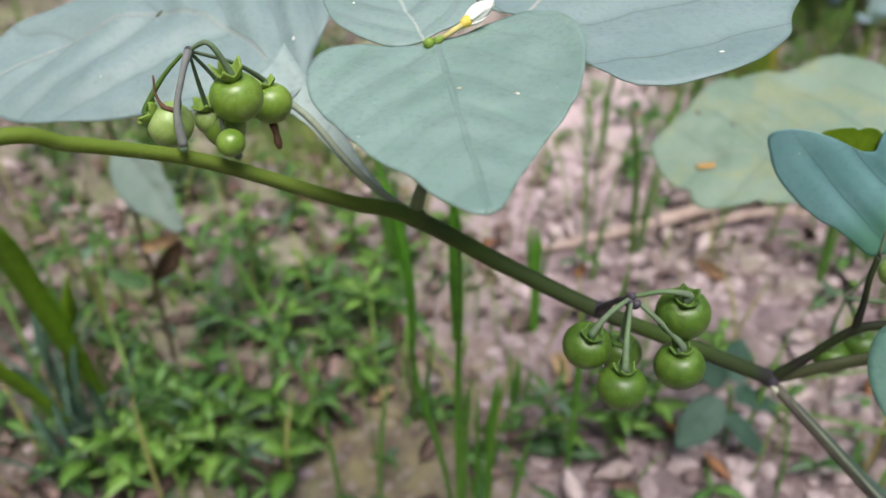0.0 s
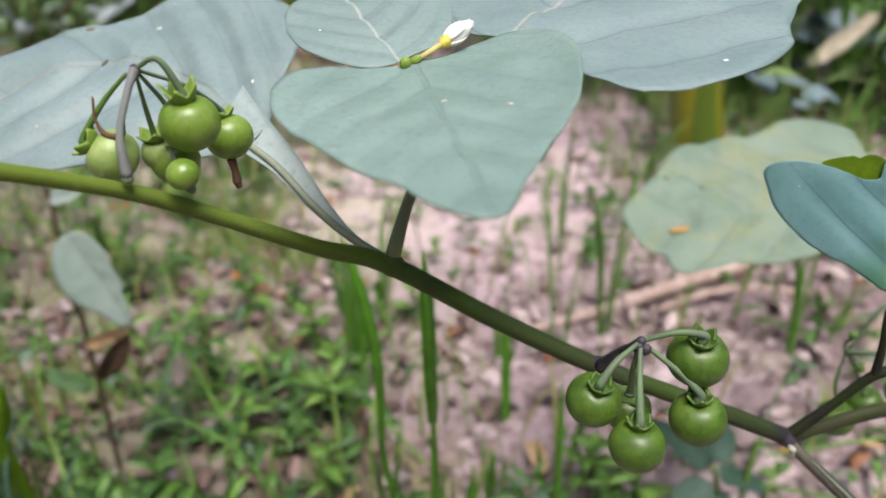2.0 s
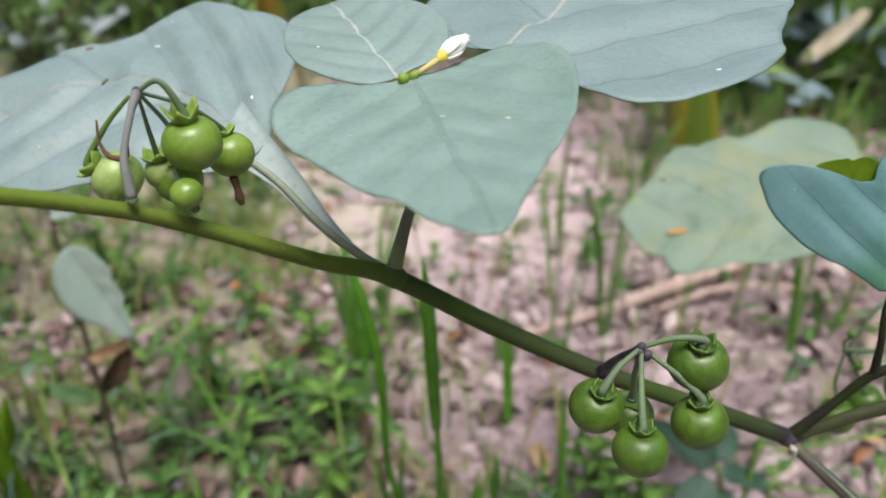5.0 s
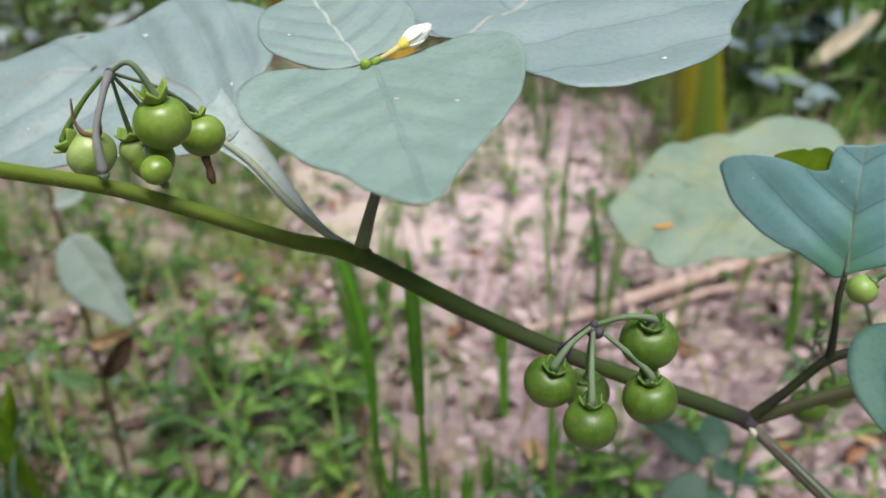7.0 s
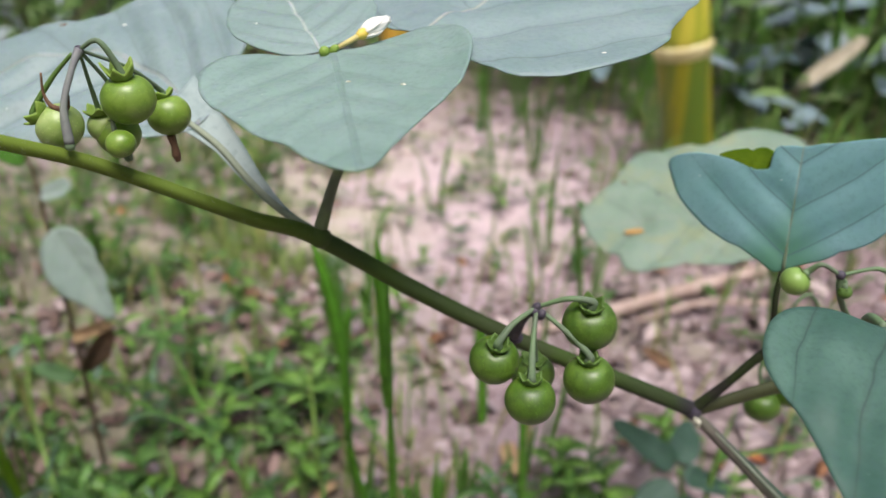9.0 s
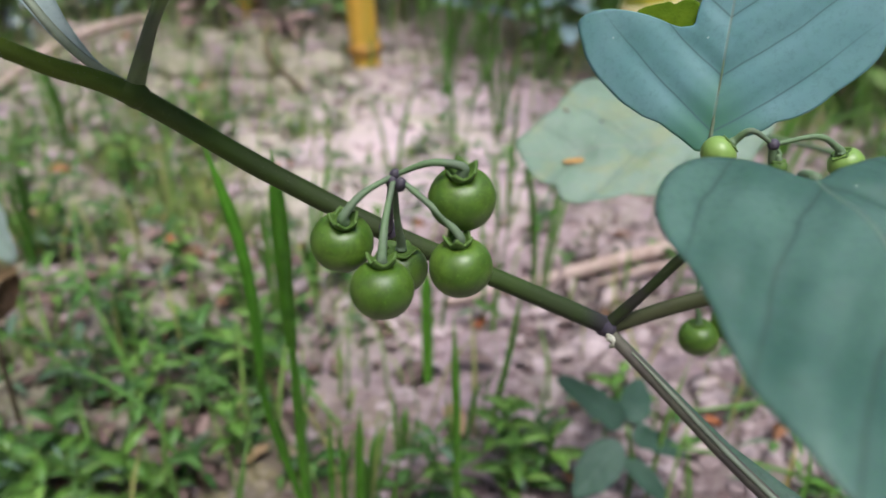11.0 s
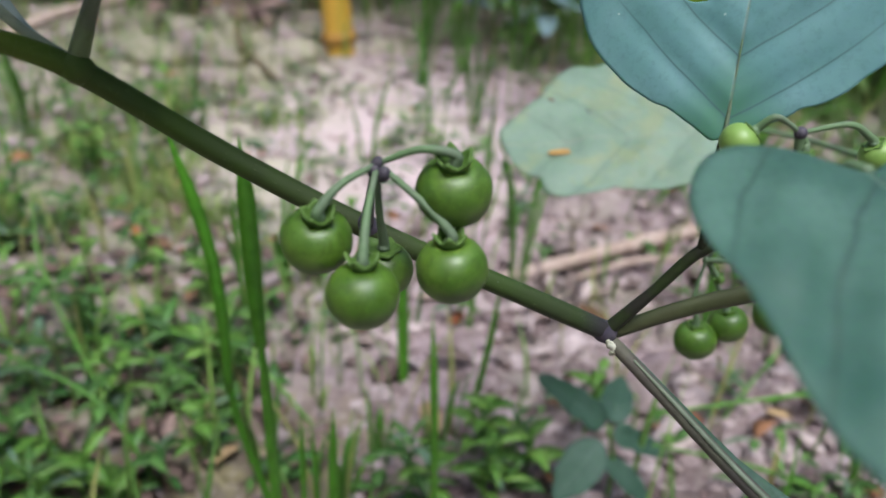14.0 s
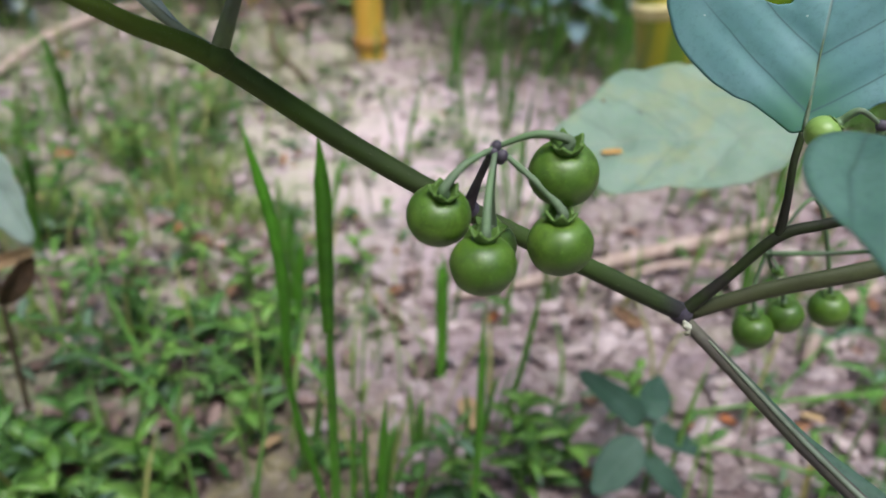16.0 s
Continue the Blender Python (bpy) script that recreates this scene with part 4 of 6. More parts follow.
berry(stalk2, mm(74.3, 95.0, 252.5), 0.0045, (0.12, -0.32, 1), hub2, M_BERRY, 0.60, 0.54, 0.95, 12, mm(77.4, 95.2, 260.0))
berry(stalk2, mm(80.3, 88.8, 248.6), 0.00445, (0.0, 0.05, 1), hub2, M_BERRY, 0.58, 0.54, 0.95, 13, mm(80.6, 92.6, 257.4))
berry(stalk2, mm(91.2, 93.9, 249.4), 0.0046, (-0.1, -0.05, 1), hub2, M_BERRY, 0.58, 0.54, 0.95, 14, mm(87.4, 95.4, 257.6))
berry(stalk2, mm(82.4, 103.0, 243.8), 0.0042, (0, -0.1, 1), hub2, M_BERRY, 0.55, 0.9, 0.3, 15, mm(81.8, 100.8, 254))

# the young cluster by the torn leaf
hub3 = mm(137.2, 105, 264.8)
stalk3 = part("peduncle", tube([mm(146, 110.4, 249.6), mm(141, 107, 256), mm(138, 105.2, 261), hub3], [0.0009, 0.0006, 0.0006, 0.0007], 10, 8), M_STALK, plant, "thin stalk of young berries")
part("knob", ball(bmesh.new(), hub3, 0.0009, Vector((0, 0, 1)), 1.0, 12, 8, 0), M_STALK_DARK, stalk3)
berry(stalk3, mm(129.8, 106.2, 262.8), 0.0027, (0.7, 0, 0.7), hub3, M_BERRY_PALE, 0.6, 0.8, 0.1, 21, mm(133.6, 105.2, 266.8), 0.0004)
berry(stalk3, mm(148.8, 105, 262.0), 0.0026, (-0.6, 0, 0.8), hub3, M_BERRY_PALE, 0.6, 0.8, 0.1, 22, mm(143.4, 105, 266.2), 0.0004)
berry(stalk3, mm(138.4, 104.4, 261.6), 0.0013, (-0.2, 0, 1), hub3, M_CALYX, 0.9, 0.7, 0.0, 23, mm(138.2, 104.6, 263.6), 0.0003)

# the cluster hanging behind the side branch
hub4 = mm(153.5, 157, 216.0)
stalk4 = part("peduncle", tube([mm(168, 119, 239.4), mm(170, 134, 231), mm(165, 148, 221.5), hub4], [0.0010, 0.0006, 0.00045, 0.0007], 10, 8), M_STALK, plant, "thin stalk of hanging berries")
part("knob", ball(bmesh.new(), hub4, 0.0008, Vector((0, -0.4, 1)), 1.3, 12, 8, 0), M_STALK, stalk4)
berry(stalk4, mm(155.0, 155.8, 195.2), 0.0050, (-0.15, 0, 1), hub4, M_BERRY, 0.48, 0.62, 0.5, 31, mm(152.4, 156, 207.0))
berry(stalk4, mm(163.0, 158.0, 198.4), 0.0047, (-0.3, 0, 1), hub4, M_BERRY, 0.48, 0.62, 0.5, 32, mm(157.6, 156.6, 209.4))
berry(stalk4, mm(176.4, 162.7, 198.0), 0.0051, (-0.2, 0, 1), hub4, M_BERRY, 0.48, 0.62, 0.5, 33, mm(162.0, 158, 230.0))
berry(stalk4, mm(152.4, 154.6, 222.8), 0.0011, (0, 0.2, -1), hub4, M_CALYX, 0.9, 0.8, 0.1, 34, mm(151.6, 155.6, 219.2), 0.0003)
berry(stalk4, mm(156.4, 154.4, 212.6), 0.0012, (-0.5, 0.2, 0.8), hub4, M_CALYX, 1.1, 0.9, 0.1, 35, mm(154.8, 155.8, 215.2), 0.0003)

# the flower and the bud beside it
bud = ball(bmesh.new(), mm(45.1, 110.5, 303.0), 0.0009, Vector((0.2, -0.3, 1)), 1.1, 14, 10, 0)
part("bud", bud, M_CALYX_LIT, plant, "small yellow-green bud")
part("bud", ball(bmesh.new(), mm(46.6, 111.2, 303.2), 0.0007, Vector((0.8, -0.1, 0.8)), 1.5, 12, 8, 0), M_CALYX_LIT, plant, "small yellow-green bud")
fl0, fl1 = mm(47.6, 112.0, 303.6), mm(50.6, 114.5, 304.9)
flower = part("flower_stalk", tube([mm(47, 113.4, 303), fl0, fl1], [0.0004, 0.0004, 0.0005], 8, 6), M_STRAW, plant, "closed white nightshade flower with a yellow throat")
way = (mm(55.4, 120.5, 306.8) - fl1).normalized()
part("anther_cone", tube([fl1 - way * 0.0006, fl1 + way * 0.0006, fl1 + way * 0.0020], [0.0005, 0.0010, 0.0007], 12, 5), M_ANTHER, flower)


def petal_mesh(at, along, out, size):
    across = along.cross(out).normalized()
    bm = bmesh.new()
    rows = []
    for i in range(7):
        s = i / 6
        half = size * 0.23 * math.sin(math.pi * min(0.22 + 0.76 * s, 0.985))
        c = at + along * size * s + out * size * (0.07 + 0.08 * math.sin(s * 3.0))
        rows.append([bm.verts.new(c + across * half * e - out * half * 0.5 * e * e) for e in (-1, -0.4, 0.4, 1)])
    for a, b in zip(rows, rows[1:]):
        for j in range(3):
            bm.faces.new((a[j], b[j], b[j + 1], a[j + 1]))
    bm.normal_update()
    low = {q: bm.verts.new(q.co - q.normal * size * 0.03) for q in list(bm.verts)}
    rim = [e for e in bm.edges if len(e.link_faces) == 1]
    for f in list(bm.faces):
        bm.faces.new([low[q] for q in reversed(f.verts)])
    for e in rim:
        bm.faces.new((e.verts[0], e.verts[1], low[e.verts[1]], low[e.verts[0]]))
    bmesh.ops.recalc_face_normals(bm, faces=bm.faces)
    return bm


side_a = way.orthogonal().normalized()
side_b = way.cross(side_a)
for k in range(5):
    a = 2 * math.pi * k / 5
    part("petal", petal_mesh(fl1 + way * 0.0010, way, side_a * math.cos(a) + side_b * math.sin(a), 0.0064), M_PETAL, flower)

# ---- bamboo ----
def bamboo(at, lean, radius, height, nodes_at, label, mat, flare=1.13, ring=None, foot=None):
    pole = thing("bamboo_pole", at, label, "bamboo", "bamboo poles")
    up = Vector((lean[0], lean[1], 1)).normalized()
    cuts = [0.0, *nodes_at, height]
    for a, b in zip(cuts, cuts[1:]):
        part("culm", tube([at + up * (a - 0.01), at + up * (a * 0.7 + b * 0.3), at + up * (a * 0.3 + b * 0.7), at + up * (b + 0.004)], [radius * 1.04, radius, radius, radius * 1.03], 24, 5), foot if foot and a == 0.0 else mat, pole)
    for a in nodes_at:
        part("node_ring", tube([at + up * (a - 0.011), at + up * (a - 0.006), at + up * a, at + up * (a + 0.005), at + up * (a + 0.010)], [radius * 1.02, radius * flare * 0.94, radius * flare, radius * flare * 0.92, radius * 1.02], 24, 3, lumps=0.03), ring or M_NODE, pole, "swollen ring")
    return pole


bamboo(Vector((0.349, 0.82, 0)), (-0.19, 0.0), 0.0290, 1.6, (0.160, 0.52, 0.86, 1.22), "thick yellow and green striped bamboo pole", M_BAMBOO, foot=M_BAMBOO_OLD)
bamboo(Vector((-0.007, 1.15, 0)), (-0.09, 0.02), 0.0215, 1.6, (0.024, 0.30, 0.62, 1.0), "golden bamboo pole standing in the soil", M_BAMBOO_GOLD, 1.22, M_NODE_GOLD)
bamboo(Vector((-0.24, 1.42, 0)), (-0.05, 0.05), 0.022, 1.6, (0.05, 0.33, 0.66, 1.02), "golden bamboo pole standing in the soil", M_BAMBOO_GOLD, 1.10, M_NODE_GOLD)


# ---- twigs and fallen wood ----
def twig(points, radii, label, mat=M_TWIG):
    base = Vector(points[0])
    t = thing("twig", base, label, "twig", "fallen twigs")
    part("wood", tube([Vector(p) for p in points], radii, 9, 8, lumps=0.12), mat, t)
    return t


twig([(0.10, 0.465, 0.008), (0.17, 0.490, 0.012), (0.25, 0.535, 0.010), (0.34, 0.575, 0.012), (0.42, 0.63, 0.008)], [0.003, 0.005, 0.006, 0.006, 0.004], "pale pinkish-brown twig lying on the soil")
twig([(0.22, 0.50, 0.006), (0.28, 0.52, 0.012), (0.36, 0.52, 0.009)], [0.002, 0.003, 0.002], "thin pale twig lying on the soil")
twig([(-0.46, 0.93, 0.01), (-0.44, 1.03, 0.03), (-0.41, 1.16, 0.04), (-0.37, 1.32, 0.03)], [0.006, 0.008, 0.008, 0.006], "thick pale fallen branch on the soil")
twig([(-0.08, 0.98, 0.01), (-0.14, 1.08, 0.03), (-0.16, 1.20, 0.06)], [0.004, 0.005, 0.004], "dark fallen twig by the bamboo", M_WEED_STEM)
twig([(0.33, 0.40, 0.006), (0.37, 0.46, 0.012), (0.43, 0.50, 0.008)], [0.004, 0.006, 0.005], "pale broken stick on the soil")


# ---- weeds, grass and litter ----
def small_leaf(bm, at, along, up, length, width, cup=0.25, droop=0.25):
    """A small pointed leaf of a few faces with a folded middle and a thin underside."""
    along = along.normalized()
    across = along.cross(up).normalized()
    up = across.cross(along)
    rows = []
    for i in range(6):
        s = i / 5
        half = width / 2 * math.sin(math.pi * (0.06 + 0.92 * s ** 0.85)) + width * 0.01
        c = at + along * length * s + up * length * (0.10 * math.sin(s * 3.1) - droop * s * s)
        rows.append([bm.verts.new(c - across * half + up * half * cup), bm.verts.new(c), bm.verts.new(c + across * half + up * half * cup), bm.verts.new(c - up * width * 0.03)])
    for a, b in zip(rows, rows[1:]):
        for j in range(4):
            bm.faces.new((a[j], a[(j + 1) % 4], b[(j + 1) % 4], b[j]))
    return bm


def weed(at, height, pairs, leaf_len, leaf_wide, seed, label, leaf_mat, stem_mat, lean=0.25, name="weed", group="low weeds", stem_r=0.0007, droop=0.3):
    """An upright herb with pairs of leaves crosswise up its stem."""
    rng = random.Random(seed)
    t = thing(name, at, label, "weed", group)
    tilt = Vector((rng.uniform(-lean, lean), rng.uniform(-lean, lean), 1)).normalized()
    pts = [at + Vector((0, 0, -0.006)), at + tilt * height * 0.5 + Vector((rng.uniform(-1, 1), rng.uniform(-1, 1), 0)) * height * 0.06, at + tilt * height]
    part("stem", tube(pts, [stem_r, stem_r * 0.85, stem_r * 0.5], 6, 5), stem_mat, t)
    line = curve_points(pts, 10)
    turn = rng.random() * 3
    for k in range(pairs):
        f = 0.28 + 0.72 * (k + 0.6) / pairs
        c = line[min(int(f * (len(line) - 1)), len(line) - 1)]
        turn += math.pi / 2 + rng.uniform(-0.3, 0.3)
        for s in (0, math.pi):
            d = Vector((math.cos(turn + s), math.sin(turn + s), rng.uniform(0.05, 0.6) + 0.3 * (k == pairs - 1)))
            g = leaf_len * rng.uniform(0.75, 1.15) * (0.72 if k == pairs - 1 else 1)
            part("leaf", small_leaf(bmesh.new(), c, d, Vector((0, 0, 1)), g, leaf_wide * g / leaf_len, 0.22, droop), leaf_mat, t)
    return t


def on_ground(x, y, dz=0.0):
    return Vector((x, y, ground_z(x, y) + dz))


# the brown-stemmed seedling with a withered leaf
seedling = thing("tall_weed", on_ground(-0.142, 0.335), "slender brown-stemmed weed with a grey-green and a withered leaf", "weed")
part("stem", tube([on_ground(-0.142, 0.335, -0.004), mm(-134, 325, 90), mm(-131, 319, 150), mm(-130, 318, 195), mm(-136, 318, 240)], [0.0016, 0.0014, 0.0011, 0.0009, 0.0006], 9, 6), M_WEED_STEM, seedling)
part("leaf", blade_mesh((-122, 312, 172), (-95, 299, 130), (0.01, -0.96, 0.27), (22, -2), (27.5, 16.2, 13.0, 11.2, 10.3, 13.4, 16.6, 22.2, 24.0, 22, 18.9, 16.7, 15.0, 15.2, 15.6, 18.0), fold=0.12, wave=0.8, seed=11, spokes=64, rings=10), M_LEAF_PALE, seedling, "grey-green pointed leaf")
part("leaf", blade_mesh((-130, 318, 188), (-110, 312, 196), (0.2, -0.7, 0.7), (10, 0), (12, 10, 7, 5, 4.5, 5, 6, 8, 10, 8, 6, 5, 4.5, 5, 7, 10), fold=0.3, wave=0.8, seed=12, spokes=48, rings=8), M_LEAF_PALE, seedling, "small folded grey-green leaf")
part("leaf", blade_mesh((-131, 318, 205), (-150, 300, 240), (0.5, -0.6, 0.6), (18, 0), (22, 17, 11, 8, 7, 8, 11, 15, 17, 15, 11, 8, 7, 8, 11, 17), fold=0.2, wave=0.8, seed=13, spokes=48, rings=8), M_GRASS, seedling, "narrow green leaf")
part("leaf", blade_mesh((-138, 323, 76), (-156, 316, 90), (0.2, -0.75, 0.6), (11, 0), (12, 9, 6, 4.6, 4.2, 4.6, 6, 9, 11, 9, 6, 4.6, 4.2, 4.6, 6, 9), fold=0.15, wave=0.8, seed=15, spokes=48, rings=8), M_WEED_DARK, seedling, "small dull green leaf")
part("withered_leaf", blade_mesh((-106, 311, 118), (-125, 311, 90), (0.3, -0.92, -0.2), (17, 0), (17, 11, 7.4, 6.2, 6.0, 6.2, 7.4, 11, 17, 11, 7.4, 6.2, 6.0, 6.2, 7.4, 11), fold=0.6, wave=2.0, seed=14, spokes=48, rings=8), M_WITHERED, seedling, "curled withered dark brown leaf")
part("withered_leaf", blade_mesh((-130, 313, 109), (-106, 311, 120), (0.1, -0.85, 0.5), (14, 0), (15, 8, 4.6, 3.6, 3.3, 3.6, 4.6, 8, 13, 8, 4.6, 3.6, 3.3, 3.6, 4.6, 8), fold=0.5, wave=1.8, seed=16, spokes=48, rings=8), M_TAN, seedling, "pale tan rolled leaf edge")

# herbs with opposite leaves under the berries
def herb(x, y, height, pairs, size, seed, turn, mat=M_SPRIG, label="blue-green herb with broad opposite oval leaves", name="herb", group="blue-green herbs"):
    rng = random.Random(seed)
    at = on_ground(x, y)
    t = thing(name, at, label, "weed", group)
    top = at + Vector((rng.uniform(-0.2, 0.2) * height, rng.uniform(-0.2, 0.1) * height, height))
    part("stem", tube([at - Vector((0, 0, 0.006)), (at + top) / 2 + Vector((0.002, 0, 0)), top], [0.0014, 0.0011, 0.0007], 8, 6), M_GRASS, t)
    for k in range(pairs):
        f = 0.35 + 0.65 * (k + 1) / pairs
        c = (at + (top - at) * f) * 1000
        turn += math.pi / 2 + rng.uniform(-0.25, 0.25)
        for s in (0, math.pi):
            a = turn + s
            g = size * rng.uniform(0.8, 1.15) * (0.75 if k == pairs - 1 else 1)
            rise = rng.uniform(-0.35, 0.45)
            tip = c + Vector((math.cos(a), math.sin(a), rise)).normalized() * g
            leaf = blade_mesh(c, tip, (0, -0.25, 1), (g * 0.48, 0), [g * q for q in (0.58, 0.36, 0.27, 0.24, 0.25, 0.29, 0.40, 0.47, 0.40, 0.29, 0.25, 0.24, 0.27, 0.36)], fold=0.12, droop=rng.uniform(0.05, 0.30), wave=1.2, seed=seed + k, spokes=32, rings=7, thick=0.3)
            part("leaf", leaf, mat, t)
    return t


def broad_herb(base, crown, leaves, seed):
    """A single herb whose leaves spread from the top of its stem. leaves: tip, facing and width over length."""
    t = thing("herb", base, "blue-green herb with broad opposite oval leaves on the soil", "weed", "blue-green herbs")
    part("stem", tube([base - Vector((0, 0, 0.006)), (base + crown) / 2 + Vector((0.002, -0.001, 0)), crown], [0.0016, 0.0014, 0.0010], 8, 6), M_GRASS, t)
    for k, (at, tip, facing, wide) in enumerate(leaves):
        c, tip = Vector(at), Vector(tip)
        g = (tip - c).length
        oval = [g * q for q in (0.54, 0.42 * wide + 0.16, wide * 0.60, wide * 0.50, wide * 0.50, wide * 0.54, wide * 0.62, 0.36 + 0.1 * wide, 0.46, 0.36 + 0.1 * wide, wide * 0.62, wide * 0.54, wide * 0.50, wide * 0.50, wide * 0.60, 0.42 * wide + 0.16)]
        part("leaf", blade_mesh(c, tip, facing, (g * 0.48, 0), oval, fold=0.14, droop=0.10, wave=1.0, seed=seed + k, spokes=48, rings=10, thick=0.3, quilt=0.15), M_LEAF_HERB, t)


broad_herb(on_ground(0.194, 0.285), mm(187.3, 285, 52), (
    ((186, 285, 53), (153, 284, 82), (0.35, -0.75, 0.55), 0.32), ((189, 287, 52), (200, 312, 62), (-0.1, -0.85, 0.52), 0.56),
    ((189, 284, 50), (222, 286, 33), (0.25, -0.70, 0.66), 0.30), ((184, 282, 46), (160, 260, 31), (-0.1, -0.62, 0.78), 0.56),
    ((188, 283, 34), (212, 270, 16), (0.2, -0.5, 0.84), 0.38), ((189, 284, 28), (172, 292, 22), (-0.2, -0.6, 0.77), 0.42)), 40)
for i, (x, y, h, n, l) in enumerate(((0.46, 0.98, 0.12, 3, 70), (0.56, 1.02, 0.17, 3, 80), (0.66, 0.98, 0.14, 3, 80), (0.78, 1.02, 0.20, 3, 85), (0.60, 1.16, 0.24, 3, 85), (0.74, 1.18, 0.26, 3, 90), (0.90, 1.10, 0.22, 3, 90), (0.30, 1.12, 0.13, 3, 60), (0.16, 1.20, 0.14, 3, 60), (0.50, 0.88, 0.07, 2, 60))):
    herb(x, y, h, n, l, 80 + i, i * 1.3, M_FAR_LEAF, "broad-leaved herb with pale bluish leaves behind the bamboo", "broad_leaved_herb", "broad-leaved herbs")


# long thin stems that sprawl over the ground
def sprawl(points, radius, seed, leaves=8):
    rng = random.Random(seed)
    pts = [Vector(p) for p in points]
    t = thing("creeping_stem", pts[0], "thin green stem sprawling over the soil with sparse narrow leaves", "weed", "sprawling stems")
    part("stem", tube(pts, [radius, radius, radius * 0.8, radius * 0.5], 7, 7), M_GRASS, t)
    line = curve_points(pts, 12)
    for k in range(leaves):
        c = line[rng.randrange(4, len(line))]
        a = rng.random() * 6.283
        part("leaf", small_leaf(bmesh.new(), c, Vector((math.cos(a), math.sin(a), rng.uniform(-0.1, 0.6))), Vector((0, 0, 1)), rng.uniform(0.014, 0.030), rng.uniform(0.004, 0.009), 0.2, 0.3), M_WEED, t)


for i, pts in enumerate((
        [(0.395, 0.300, 0.0), (0.330, 0.285, 0.070), (0.270, 0.270, 0.085), (0.198, 0.262, 0.080)],
        [(0.330, 0.270, 0.0), (0.285, 0.268, 0.030), (0.245, 0.265, 0.048), (0.200, 0.262, 0.062)],
        [(-0.06, 0.33, 0.0), (-0.085, 0.35, 0.045), (-0.105, 0.37, 0.080), (-0.118, 0.40, 0.110)],
        [(-0.03, 0.29, 0.0), (-0.06, 0.31, 0.040), (-0.11, 0.33, 0.055), (-0.17, 0.36, 0.060)],
        [(0.04, 0.34, 0.0), (0.00, 0.36, 0.035), (-0.05, 0.37, 0.045), (-0.10, 0.40, 0.040)],
        [(-0.30, 0.34, 0.0), (-0.24, 0.36, 0.05), (-0.18, 0.39, 0.06), (-0.12, 0.42, 0.04)],
        [(-0.080, 0.366, 0.0), (-0.105, 0.396, 0.018), (-0.130, 0.426, 0.033), (-0.152, 0.455, 0.052)],
        [(-0.02, 0.36, 0.0), (-0.05, 0.372, 0.022), (-0.09, 0.380, 0.030), (-0.13, 0.395, 0.018)],
        [(0.30, 0.36, 0.0), (0.33, 0.345, 0.030), (0.36, 0.335, 0.055), (0.39, 0.320, 0.062)],
        [(0.27, 0.34, 0.0), (0.30, 0.36, 0.028), (0.335, 0.385, 0.050), (0.365, 0.415, 0.068)])):
    sprawl(pts, 0.0011, 300 + i, 0 if i < 2 else 9)

# tall grass: blades that stand out
TALL = [
    ([(0.0490, 0.196, -0.004), (0.0480, 0.191, 0.070), (0.0472, 0.187, 0.130), (0.0466, 0.187, 0.192)], 0.0036, 0.2),
    ([(0.0467, 0.1868, 0.168), (0.0462, 0.1872, 0.188), (0.0456, 0.1885, 0.208), (0.0447, 0.1900, 0.2300)], 0.0050, 0.1),
    ([(0.0440, 0.236, -0.004), (0.0365, 0.231, 0.055), (0.0265, 0.228, 0.110), (0.0255, 0.226, 0.160)], 0.0032, 0.3),
    ([(0.0258, 0.2262, 0.120), (0.0262, 0.2255, 0.155), (0.0235, 0.2250, 0.185), (0.0155, 0.2245, 0.221)], 0.0046, 0.3),
    ([(0.0605, 0.233, -0.004), (0.0607, 0.231, 0.040), (0.0612, 0.229, 0.080), (0.0623, 0.2267, 0.1127)], 0.0042, 0.0),
    ([(0.0550, 0.233, -0.004), (0.0548, 0.232, 0.038), (0.0542, 0.231, 0.074), (0.0535, 0.230, 0.104)], 0.0030, 0.5),
    ([(0.0485, 0.233, -0.004), (0.0490, 0.232, 0.040), (0.0494, 0.231, 0.078), (0.0498, 0.230, 0.108)], 0.0026, 0.2),
    ([(0.0705, 0.220, -0.004), (0.0720, 0.216, 0.036), (0.0745, 0.212, 0.068), (0.0777, 0.208, 0.096)], 0.0036, 0.3),
]
TALL_TOO = [
    ([(0.090, 0.370, 0.0), (0.0885, 0.370, 0.036), (0.0872, 0.367, 0.070), (0.0862, 0.364, 0.100)], 0.0085, 0.3),
    ([(0.1040, 0.262, -0.004), (0.1025, 0.255, 0.050), (0.1000, 0.246, 0.100), (0.0973, 0.239, 0.147)], 0.0040, 0.1),
    ([(0.1240, 0.335, -0.004), (0.1290, 0.332, 0.035), (0.1330, 0.330, 0.070), (0.1355, 0.328, 0.105)], 0.0045, 0.1),
    ([(-0.006, 0.418, 0.0), (-0.0035, 0.418, 0.030), (-0.0010, 0.415, 0.055), (0.0020, 0.412, 0.080)], 0.0070, 0.2),
    ([(-0.174, 0.301, -0.004), (-0.1725, 0.290, 0.052), (-0.1695, 0.271, 0.128), (-0.1640, 0.252, 0.180)], 0.0140, 0.1),
    ([(-0.197, 0.306, -0.004), (-0.1860, 0.303, 0.035), (-0.1755, 0.300, 0.070), (-0.1641, 0.296, 0.1055)], 0.0090, 0.2),
    ([(-0.166, 0.268, -0.004), (-0.1700, 0.255, 0.045), (-0.1737, 0.238, 0.0908), (-0.1780, 0.222, 0.130)], 0.0080, 0.3),
]
